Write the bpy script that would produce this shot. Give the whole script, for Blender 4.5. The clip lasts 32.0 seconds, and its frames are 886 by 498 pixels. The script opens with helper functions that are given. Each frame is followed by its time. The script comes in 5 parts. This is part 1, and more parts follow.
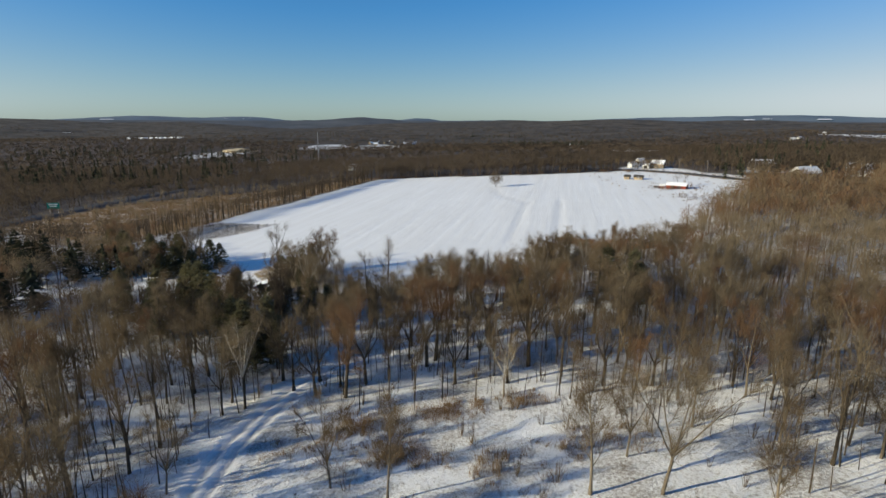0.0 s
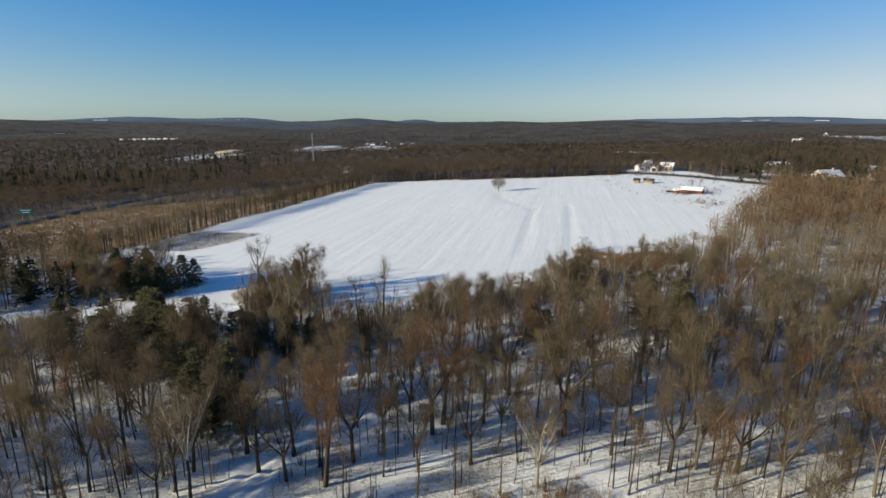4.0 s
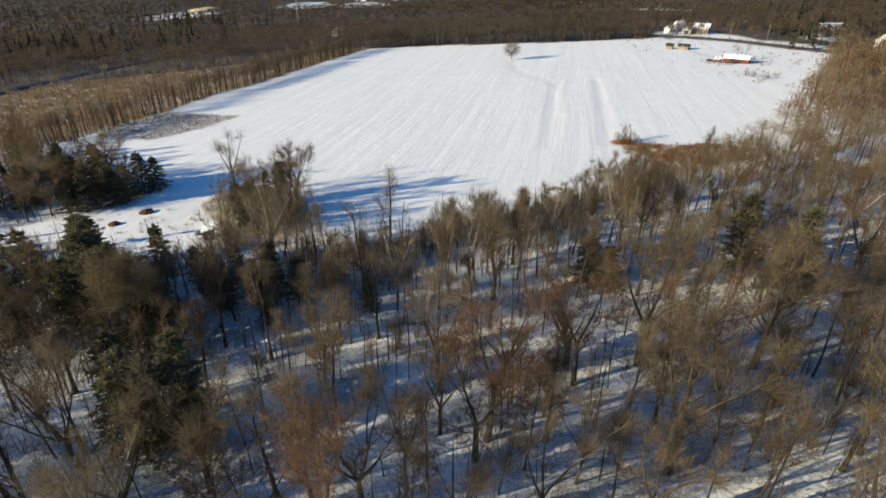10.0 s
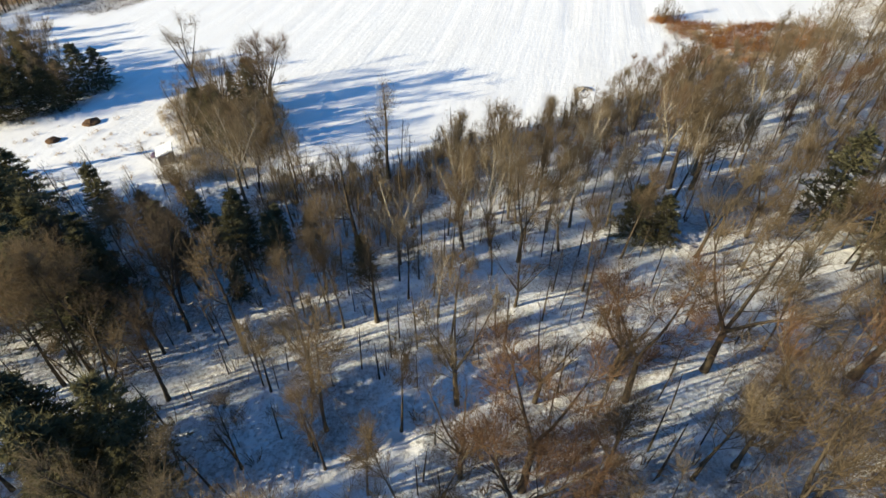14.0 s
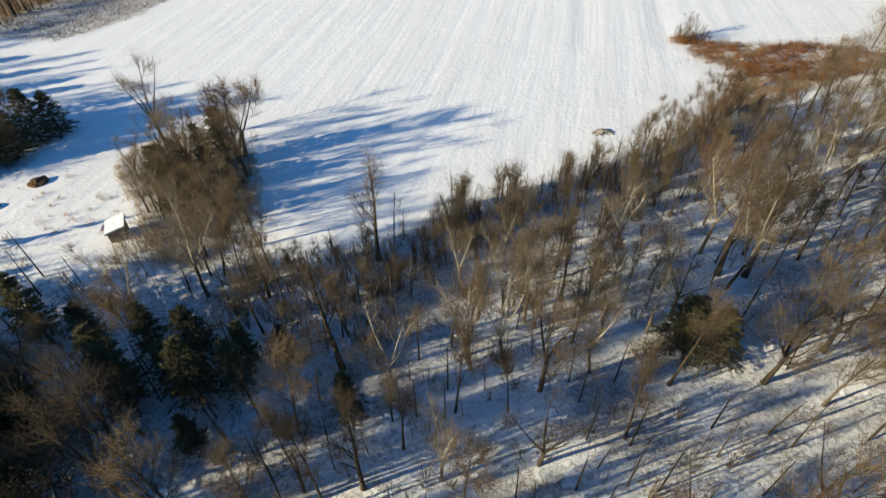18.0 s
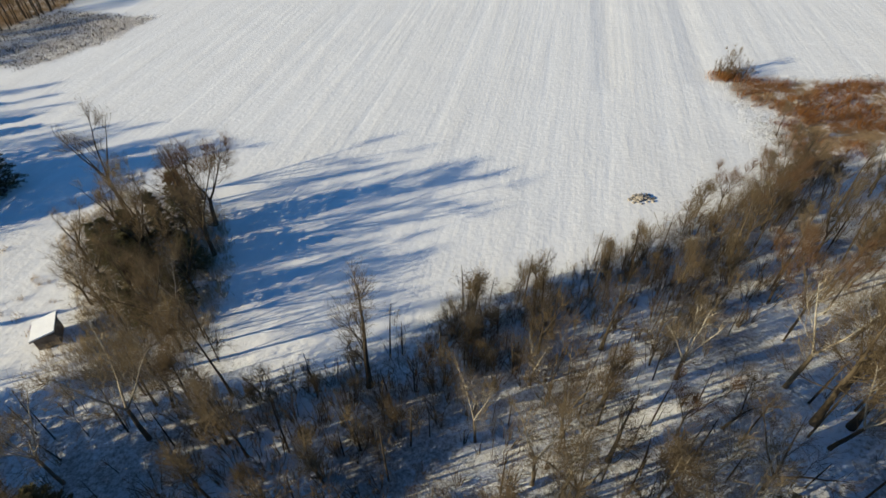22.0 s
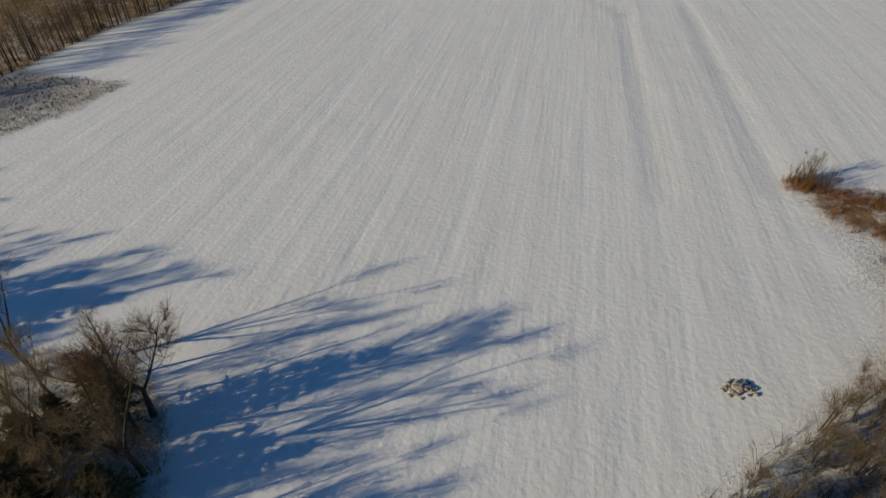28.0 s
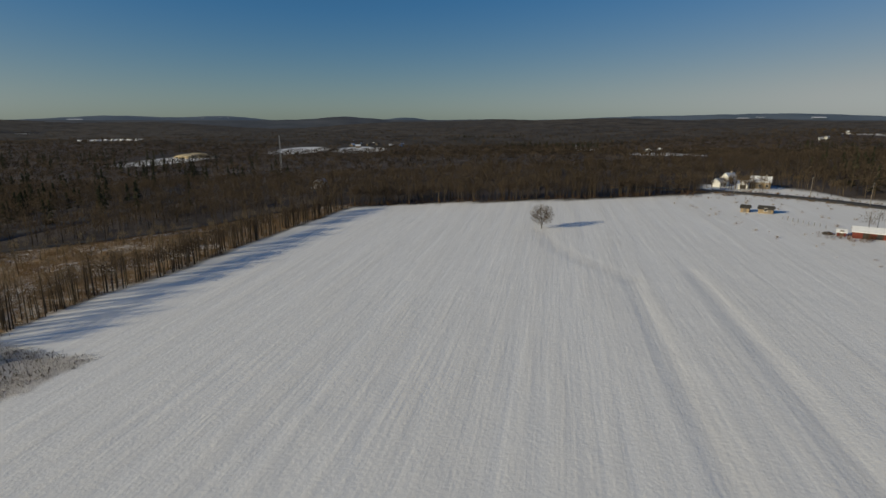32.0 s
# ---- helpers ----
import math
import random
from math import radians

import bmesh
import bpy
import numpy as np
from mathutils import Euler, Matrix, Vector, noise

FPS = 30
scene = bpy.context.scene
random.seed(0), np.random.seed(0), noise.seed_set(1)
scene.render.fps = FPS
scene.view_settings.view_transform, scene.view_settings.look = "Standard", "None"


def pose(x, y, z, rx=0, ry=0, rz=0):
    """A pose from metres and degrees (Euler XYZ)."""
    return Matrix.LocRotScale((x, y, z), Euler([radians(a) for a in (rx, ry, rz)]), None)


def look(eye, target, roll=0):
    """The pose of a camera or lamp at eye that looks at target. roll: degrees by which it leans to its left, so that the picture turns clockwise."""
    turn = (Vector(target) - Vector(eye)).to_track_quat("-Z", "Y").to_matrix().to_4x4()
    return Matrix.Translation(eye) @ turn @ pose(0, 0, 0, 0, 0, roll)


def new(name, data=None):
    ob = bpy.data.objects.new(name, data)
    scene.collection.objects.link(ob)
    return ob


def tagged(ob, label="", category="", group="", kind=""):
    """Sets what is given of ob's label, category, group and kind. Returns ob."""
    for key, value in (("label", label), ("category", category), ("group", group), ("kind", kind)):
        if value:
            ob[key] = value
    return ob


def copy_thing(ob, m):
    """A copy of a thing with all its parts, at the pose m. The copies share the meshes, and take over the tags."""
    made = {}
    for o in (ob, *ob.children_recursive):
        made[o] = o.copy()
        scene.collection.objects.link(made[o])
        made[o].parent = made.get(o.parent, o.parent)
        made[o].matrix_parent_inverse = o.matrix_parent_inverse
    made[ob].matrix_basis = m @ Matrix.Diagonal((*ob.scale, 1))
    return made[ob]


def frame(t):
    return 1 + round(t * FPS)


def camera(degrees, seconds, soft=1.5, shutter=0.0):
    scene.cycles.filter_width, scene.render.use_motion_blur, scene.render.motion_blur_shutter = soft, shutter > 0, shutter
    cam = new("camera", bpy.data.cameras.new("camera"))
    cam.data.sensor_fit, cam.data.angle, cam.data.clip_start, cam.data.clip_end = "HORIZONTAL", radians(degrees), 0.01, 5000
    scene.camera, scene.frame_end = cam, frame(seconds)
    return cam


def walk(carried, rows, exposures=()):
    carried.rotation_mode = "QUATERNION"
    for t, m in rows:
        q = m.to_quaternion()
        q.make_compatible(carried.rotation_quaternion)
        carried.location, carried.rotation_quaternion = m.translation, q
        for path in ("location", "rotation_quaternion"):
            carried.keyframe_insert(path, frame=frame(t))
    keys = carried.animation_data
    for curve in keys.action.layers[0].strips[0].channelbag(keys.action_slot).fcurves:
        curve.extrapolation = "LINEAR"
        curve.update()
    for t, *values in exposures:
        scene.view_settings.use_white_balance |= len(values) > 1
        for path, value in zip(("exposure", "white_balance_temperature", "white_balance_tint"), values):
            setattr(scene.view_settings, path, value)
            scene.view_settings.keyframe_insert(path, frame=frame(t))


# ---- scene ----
cam = camera(79.5, 32.0, soft=1.5)
METRES, EYE, TILT, LEAN, TURN = 130.0, 35.0, -4.0, -2.6, 0.0
ROWS = [
    (0.0, 0.0, 0.0, 0.0, -0.4, -9.56, 2.4),
    (0.5, -0.0001, 0.0166, -0.0001, -0.47, -9.5, 2.48),
    (1.0, -0.0003, 0.0348, -0.0001, -0.54, -9.42, 2.5),
    (1.5, -0.0005, 0.0516, 0.0007, -0.6, -9.47, 2.46),
    (2.0, -0.0013, 0.0696, 0.0022, -0.64, -9.5, 2.4),
    (2.5, -0.0026, 0.0863, 0.003, -0.66, -9.5, 2.4),
    (3.0, -0.0046, 0.104, 0.0044, -0.68, -9.48, 2.41),
    (3.5, -0.007, 0.1204, 0.0055, -0.68, -9.44, 2.39),
    (4.0, -0.0102, 0.1383, 0.007, -0.71, -9.45, 2.39),
    (4.5, -0.0137, 0.1547, 0.0081, -0.78, -9.41, 2.41),
    (6.5, -0.0248, 0.2138, 0.0145, -1.0, -9.41, 2.49),
    (7.0, -0.0275, 0.2308, 0.0152, -1.03, -9.41, 2.45),
    (7.5, -0.0295, 0.2465, 0.0161, -1.04, -9.4, 2.46),
    (8.0, -0.0314, 0.2637, 0.0167, -1.05, -9.46, 2.47),
    (8.5, -0.0334, 0.2793, 0.0183, -1.04, -13.64, 2.42),
    (9.0, -0.0352, 0.2965, 0.0193, -1.04, -14.05, 2.42),
    (9.5, -0.0365, 0.3122, 0.0198, -1.04, -16.91, 2.45),
    (10.0, -0.0378, 0.3291, 0.0206, -1.06, -23.44, 2.48),
    (10.5, -0.0391, 0.3444, 0.022, -1.07, -24.05, 2.48),
    (11.0, -0.0403, 0.3613, 0.0242, -1.13, -25.27, 2.43),
    (11.5, -0.0411, 0.3768, 0.0256, -1.19, -27.14, 2.42),
    (12.0, -0.042, 0.3935, 0.0273, -1.26, -29.73, 2.48),
    (12.5, -0.0428, 0.4092, 0.0292, -1.32, -32.21, 2.51),
    (13.0, -0.0441, 0.4259, 0.0313, -1.37, -34.39, 2.55),
    (13.5, -0.0453, 0.4417, 0.0331, -1.43, -36.18, 2.56),
    (14.0, -0.0463, 0.4587, 0.0347, -1.49, -37.85, 2.61),
    (14.5, -0.0467, 0.4745, 0.0357, -1.53, -37.92, 2.7),
    (16.5, -0.0435, 0.5283, 0.0495, -2.17, -38.68, 3.55),
    (17.0, -0.0427, 0.5447, 0.049, -2.13, -38.68, 3.57),
    (17.5, -0.0425, 0.5595, 0.0491, -2.12, -38.67, 3.57),
    (18.0, -0.0426, 0.5757, 0.0492, -2.11, -38.68, 3.46),
    (18.5, -0.0423, 0.5903, 0.0484, -2.07, -38.46, 3.46),
    (19.0, -0.0418, 0.6065, 0.0481, -2.02, -38.45, 3.5),
    (19.5, -0.0411, 0.6214, 0.0484, -1.94, -38.45, 3.52),
    (20.0, -0.0414, 0.6372, 0.0487, -1.94, -38.39, 3.5),
    (20.5, -0.0418, 0.6518, 0.0496, -1.92, -38.38, 3.39),
    (21.0, -0.0421, 0.6679, 0.0503, -1.88, -38.31, 3.41),
    (21.5, -0.0424, 0.6822, 0.0509, -1.84, -38.36, 3.42),
    (22.0, -0.0428, 0.6976, 0.0512, -1.78, -38.36, 3.42),
    (22.5, -0.0435, 0.7117, 0.0514, -1.76, -39.99, 3.37),
    (23.0, -0.044, 0.7269, 0.052, -1.71, -43.84, 3.35),
    (23.5, -0.0445, 0.741, 0.0531, -1.68, -45.35, 3.33),
    (24.0, -0.0451, 0.7562, 0.0543, -1.66, -45.29, 3.24),
    (24.5, -0.0455, 0.7703, 0.0556, -1.59, -45.31, 3.28),
    (25.0, -0.0462, 0.7858, 0.0565, -1.55, -45.21, 3.27),
    (25.5, -0.0468, 0.7996, 0.057, -1.55, -44.9, 3.31),
    (26.0, -0.0478, 0.8152, 0.0582, -1.55, -42.91, 3.27),
    (26.5, -0.0491, 0.8291, 0.0589, -1.56, -39.32, 3.2),
    (28.5, -0.0581, 0.8847, 0.0657, -1.67, -33.32, 2.49),
    (29.0, -0.0586, 0.9002, 0.0659, -1.65, -30.07, 2.55),
    (29.5, -0.0587, 0.9149, 0.0667, -1.66, -27.24, 2.65),
    (30.0, -0.0595, 0.9306, 0.0677, -1.72, -24.75, 2.65),
    (30.5, -0.0601, 0.9451, 0.0686, -1.79, -21.94, 2.66),
    (31.0, -0.0609, 0.9609, 0.07, -1.87, -18.08, 2.62),
    (31.5, -0.0616, 0.9757, 0.0713, -1.89, -13.92, 2.62),
    (32.0, -0.062, 0.9914, 0.0722, -1.9, -9.71, 2.65),
]
EXPOSURES = [(0.0, 0.33, 6630, 5), (8.0, 0.46, 6680, 5), (9.0, 0.49, 6720, 6), (10.0, 0.56, 6950, 5), (12.0, 0.70, 7000, 5), (13.0, 0.88, 7050, 5), (14.0, 0.96, 7050, 5), (17.0, 0.77, 7050, 5), (19.0, 0.56, 7050, 5), (23.0, 0.25, 7100, 5), (25.0, 0.16, 7150, 6), (26.0, -0.02, 7180, 7),
             (29.0, -0.51, 7400, 7), (31.0, -0.52, 7400, 7), (32.0, -0.58, 7180, 6)]
walk(cam, [(t, pose(0, 0, EYE, TILT, LEAN, TURN) @ pose(METRES * x, METRES * y, METRES * z, 90 + pitch, roll, yaw)) for t, x, y, z, yaw, pitch, roll in ROWS], EXPOSURES)

# ---- sky and sun ----
SUN_TOWARDS, SUN_HEIGHT = 16.0, 17.0   # shadows run 16 degrees from +x towards +y
sun = new("sun", bpy.data.lights.new("sun", "SUN"))
sun.data.energy, sun.data.angle, sun.data.color = 5.0, radians(0.55), (1.0, 0.90, 0.69)
a, e = radians(SUN_TOWARDS), radians(SUN_HEIGHT)
sun.matrix_world = look((0, 0, 0), (math.cos(a) * math.cos(e), math.sin(a) * math.cos(e), -math.sin(e)))
world = bpy.data.worlds.new("winter_sky")
scene.world = world
world.use_nodes = True
wn = world.node_tree.nodes
sky = wn.new("ShaderNodeTexSky")
sky.sky_type, sky.sun_disc = "NISHITA", False
sky.sun_elevation, sky.sun_rotation = radians(SUN_HEIGHT), radians(270.0 - SUN_TOWARDS)
sky.altitude, sky.air_density, sky.dust_density, sky.ozone_density = 300, 1.0, 0.3, 4.0
wn["Background"].inputs["Strength"].default_value = 0.092
cool = wn.new("ShaderNodeMix")
cool.data_type, cool.blend_type = "RGBA", "MULTIPLY"
cool.inputs[0].default_value, cool.inputs[7].default_value = 1.0, (0.735, 0.96, 1.19, 1)
world.node_tree.links.new(sky.outputs["Color"], cool.inputs[6])
vivid = wn.new("ShaderNodeHueSaturation")
vivid.inputs["Saturation"].default_value = 1.1
world.node_tree.links.new(cool.outputs[2], vivid.inputs["Color"])
# winter haze whitens the bright band over the horizon
grey, bright, pale, white = wn.new("ShaderNodeRGBToBW"), wn.new("ShaderNodeMapRange"), wn.new("ShaderNodeMix"), wn.new("ShaderNodeVectorMath")
world.node_tree.links.new(vivid.outputs["Color"], grey.inputs[0])
bright.inputs[1].default_value, bright.inputs[2].default_value, bright.inputs[4].default_value = 2.1, 5.6, 0.85
world.node_tree.links.new(grey.outputs[0], bright.inputs[0])
white.operation = "SCALE"
white.inputs[0].default_value = (0.92, 0.97, 1.06)
world.node_tree.links.new(grey.outputs[0], white.inputs["Scale"])
pale.data_type = "RGBA"
world.node_tree.links.new(bright.outputs[0], pale.inputs[0])
world.node_tree.links.new(vivid.outputs["Color"], pale.inputs[6])
world.node_tree.links.new(white.outputs[0], pale.inputs[7])
world.node_tree.links.new(pale.outputs[2], wn["Background"].inputs["Color"])


# ---- materials ----
def nodes_of(name, rough=0.9, metal=0.0):
    m = bpy.data.materials.new(name)
    m.use_nodes = True
    b = m.node_tree.nodes["Principled BSDF"]
    b.inputs["Roughness"].default_value, b.inputs["Metallic"].default_value = rough, metal
    b.inputs["Specular IOR Level"].default_value = 0.25
    return m, m.node_tree.nodes, m.node_tree.links, b


def mixed(nt, fac, c1, c2):
    """A colour mix node; c1, c2 and fac are values or sockets."""
    n = nt.nodes.new("ShaderNodeMix")
    n.data_type = "RGBA"
    for slot, v in ((0, fac), (6, c1), (7, c2)):
        if isinstance(v, bpy.types.NodeSocket):
            nt.links.new(v, n.inputs[slot])
        elif slot == 0:
            n.inputs[0].default_value = v
        else:
            n.inputs[slot].default_value = (*v, 1)
    return n.outputs[2]


def maths(nt, op, x, y=0.0, clamp=False):
    n = nt.nodes.new("ShaderNodeMath")
    n.operation, n.use_clamp = op, clamp
    for slot, v in ((0, x), (1, y)):
        if isinstance(v, bpy.types.NodeSocket):
            nt.links.new(v, n.inputs[slot])
        else:
            n.inputs[slot].default_value = v
    return n.outputs[0]


def steps(nt, v, lo, hi):
    n = nt.nodes.new("ShaderNodeMapRange")
    n.inputs[1].default_value, n.inputs[2].default_value = lo, hi
    nt.links.new(v, n.inputs[0])
    return n.outputs[0]


def grain(nt, scale, detail=4.0, size=(1, 1, 1), turn=0.0, rough=0.55):
    """Noise in world metres: scale in waves a metre."""
    co = nt.nodes.new("ShaderNodeNewGeometry")
    mp = nt.nodes.new("ShaderNodeMapping")
    mp.vector_type = "TEXTURE"
    mp.inputs["Scale"].default_value, mp.inputs["Rotation"].default_value = [1 / v for v in size], (0, 0, radians(turn))
    n = nt.nodes.new("ShaderNodeTexNoise")
    n.inputs["Scale"].default_value, n.inputs["Detail"].default_value, n.inputs["Roughness"].default_value = scale, detail, rough
    nt.links.new(co.outputs["Position"], mp.inputs["Vector"])
    nt.links.new(mp.outputs["Vector"], n.inputs["Vector"])
    return n.outputs["Fac"]


def bumped(nt, b, height, strength, distance):
    n = nt.nodes.new("ShaderNodeBump")
    n.inputs["Strength"].default_value, n.inputs["Distance"].default_value = strength, distance
    nt.links.new(height, n.inputs["Height"])
    nt.links.new(n.outputs["Normal"], b.inputs["Normal"])


def wood_material(name, dark, light, scale=3.0, thin=False, lo=0.25, hi=1.0):
    """Bark, twigs and needles: two tones by grain, and by thing and island."""
    m, nn, ll, b = nodes_of(name)
    nt = m.node_tree
    info, geo = nn.new("ShaderNodeObjectInfo"), nn.new("ShaderNodeNewGeometry")
    f = maths(nt, "ADD", maths(nt, "MULTIPLY", grain(nt, scale), 0.6), maths(nt, "MULTIPLY", info.outputs["Random"], 0.35))
    f = maths(nt, "ADD", f, maths(nt, "MULTIPLY", geo.outputs["Random Per Island"], 0.2))
    col = mixed(nt, steps(nt, f, lo, hi), dark, light)
    ll.new(col, b.inputs["Base Color"])
    if thin:
        # twigs, blades and needles take light from both sides
        tr, mx = nn.new("ShaderNodeBsdfTranslucent"), nn.new("ShaderNodeMixShader")
        ll.new(col, tr.inputs["Color"])
        mx.inputs[0].default_value = 0.42
        ll.new(b.outputs[0], mx.inputs[1])
        ll.new(tr.outputs[0], mx.inputs[2])
        ll.new(mx.outputs[0], nn["Material Output"].inputs["Surface"])
    return m


def plain_material(name, dark, light, scale=1.5, rough=0.85, metal=0.0, bump=0.0):
    m, nn, ll, b = nodes_of(name, rough, metal)
    nt = m.node_tree
    f = grain(nt, scale, 6.0)
    ll.new(mixed(nt, steps(nt, f, 0.3, 0.7), dark, light), b.inputs["Base Color"])
    if bump:
        bumped(nt, b, grain(nt, scale * 6), 0.6, bump)
    return m


BARK = wood_material("bark_dark", (0.035, 0.026, 0.018), (0.12, 0.092, 0.06))
BARK_PALE = wood_material("bark_pale", (0.32, 0.28, 0.22), (0.6, 0.55, 0.46))
BARK_GREY = wood_material("bark_grey", (0.07, 0.055, 0.04), (0.22, 0.18, 0.125))
TWIG = wood_material("twig_brown", (0.1, 0.072, 0.043), (0.265, 0.193, 0.115), 0.4, True)
TWIG_GREY = wood_material("twig_grey", (0.125, 0.096, 0.06), (0.32, 0.246, 0.156), 0.4, True)
TWIG_RED = wood_material("twig_russet", (0.115, 0.066, 0.038), (0.26, 0.155, 0.085), 0.4, True)
# dimmer copy of TWIG: for far woods, and as painted shade closer in
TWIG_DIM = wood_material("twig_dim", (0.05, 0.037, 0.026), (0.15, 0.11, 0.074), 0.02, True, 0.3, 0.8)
TWIG_FAR = wood_material("twig_far", (0.034, 0.026, 0.019), (0.125, 0.093, 0.063), 0.014, True, 0.3, 0.8)
NEEDLE = wood_material("needle_green", (0.06, 0.06, 0.034), (0.2, 0.18, 0.095), 0.6, True)
GRASS = wood_material("dry_grass", (0.17, 0.105, 0.052), (0.38, 0.26, 0.135), 0.5, True)
PALE_GRASS = wood_material("pale_grass", (0.33, 0.26, 0.17), (0.62, 0.53, 0.39), 0.5, True)
NEEDLE_DARK = wood_material("needle_dark", (0.028, 0.031, 0.02), (0.075, 0.075, 0.045), 0.2, True)
RUST = wood_material("russet_brush", (0.20, 0.085, 0.03), (0.42, 0.21, 0.08), 0.5, True)
ROOF_SNOW = plain_material("roof_snow", (0.80, 0.81, 0.84), (0.88, 0.89, 0.9), 0.8, 0.8, bump=0.02)
RED_WOOD = plain_material("red_boards", (0.15, 0.035, 0.025), (0.24, 0.06, 0.045), 1.0)
TAN_WOOD = plain_material("tan_boards", (0.25, 0.18, 0.11), (0.36, 0.28, 0.18), 1.0)
WHITE_WOOD = plain_material("white_boards", (0.66, 0.65, 0.62), (0.78, 0.77, 0.74), 1.0)
GREY_WOOD = plain_material("weathered_boards", (0.13, 0.11, 0.09), (0.26, 0.22, 0.18), 2.0)
SHINGLE = plain_material("dark_shingles", (0.035, 0.032, 0.03), (0.07, 0.065, 0.06), 2.0)
ASPHALT = plain_material("asphalt", (0.045, 0.045, 0.048), (0.075, 0.073, 0.072), 0.8, 0.8)
STEEL = plain_material("grey_steel", (0.35, 0.36, 0.37), (0.5, 0.5, 0.5), 1.0, 0.5, 0.6)
SIGN_GREEN = plain_material("green_sign", (0.0, 0.16, 0.12), (0.01, 0.22, 0.17), 1.0, 0.4)
STONE = plain_material("field_stone", (0.17, 0.15, 0.13), (0.42, 0.375, 0.32), 2.5, bump=0.02)
PURPLE = plain_material("faded_tarp", (0.10, 0.07, 0.13), (0.17, 0.12, 0.2), 3.0)
SAND = plain_material("bare_sand", (0.45, 0.35, 0.2), (0.62, 0.5, 0.32), 0.05)

glass_m, _, _, gb = nodes_of("window_glass", 0.08)
gb.inputs["Base Color"].default_value = (0.03, 0.035, 0.04, 1)
gb.inputs["Specular IOR Level"].default_value = 0.6
GLASS = glass_m


def ground_material():
    m, nn, ll, b = nodes_of("snowy_ground", 0.75)
    nt = m.node_tree

    def mask(name):
        n = nn.new("ShaderNodeAttribute")
        n.attribute_name = name
        return n.outputs["Fac"]
    field, reeds, track, far, rut = mask("field"), mask("reeds"), mask("track"), mask("far"), mask("rut")
    snow = mixed(nt, grain(nt, 0.05, 5), (0.86, 0.855, 0.85), (0.92, 0.915, 0.91))
    # rows of the ploughed field under the snow
    rows = grain(nt, 1.0, 4, (0.6, 0.02, 1), -14.0, 0.7)
    rows_wide = grain(nt, 1.0, 3, (0.22, 0.005, 1), -14.0, 0.65)
    f = maths(nt, "MULTIPLY", steps(nt, maths(nt, "ADD", maths(nt, "MULTIPLY", rows, 0.45), maths(nt, "MULTIPLY", rows_wide, 0.55)), 0.38, 0.64), 0.17)
    field_col = mixed(nt, f, snow, (0.52, 0.47, 0.40))
    # forest floor: snow with leaf litter showing through
    litter = maths(nt, "ADD", maths(nt, "MULTIPLY", grain(nt, 2.8, 6, rough=0.8), 0.65), maths(nt, "MULTIPLY", grain(nt, 0.12, 3), 0.35))
    lit = maths(nt, "SUBTRACT", steps(nt, litter, 0.48, 0.62), maths(nt, "MULTIPLY", track, 0.65), True)
    brown = mixed(nt, grain(nt, 2.5), (0.10, 0.065, 0.04), (0.27, 0.19, 0.12))
    wood_col = mixed(nt, maths(nt, "MULTIPLY", lit, 0.78), snow, brown)
    reed_n = steps(nt, maths(nt, "ADD", maths(nt, "MULTIPLY", grain(nt, 0.7, 6, rough=0.7), 0.6), maths(nt, "MULTIPLY", grain(nt, 0.07, 3), 0.4)), 0.34, 0.5)
    reed_col = mixed(nt, reed_n, snow, mixed(nt, grain(nt, 1.5), (0.20, 0.12, 0.06), (0.42, 0.29, 0.16)))
    far_col = mixed(nt, steps(nt, grain(nt, 0.02, 6), 0.35, 0.7), (0.055, 0.042, 0.032), (0.14, 0.11, 0.09))
    c = mixed(nt, far, wood_col, far_col)
    c = mixed(nt, reeds, c, reed_col)
    c = mixed(nt, field, c, field_col)
    c = mixed(nt, maths(nt, "MULTIPLY", rut, maths(nt, "ADD", 0.15, maths(nt, "MULTIPLY", grain(nt, 1.3), 0.5))), c, (0.30, 0.26, 0.22))
    ll.new(c, b.inputs["Base Color"])
    # relief: soft drift, ploughed rows, fine crust
    relief = maths(nt, "ADD", maths(nt, "MULTIPLY", grain(nt, 1.7, 5), 0.6), maths(nt, "MULTIPLY", maths(nt, "MULTIPLY", maths(nt, "ADD", maths(nt, "MULTIPLY", rows, 0.6), maths(nt, "MULTIPLY", rows_wide, 2.2)), field), 0.8))
    relief = maths(nt, "ADD", relief, maths(nt, "MULTIPLY", grain(nt, 0.35, 3), 0.6))
    rough_floor = maths(nt, "MULTIPLY", maths(nt, "SUBTRACT", 1.0, field), maths(nt, "ADD", grain(nt, 2.2, 5, rough=0.7), lit))
    relief = maths(nt, "ADD", relief, maths(nt, "MULTIPLY", rough_floor, 1.8))
    bumped(nt, b, relief, 0.75, 0.125)
    return m


GROUND = ground_material()


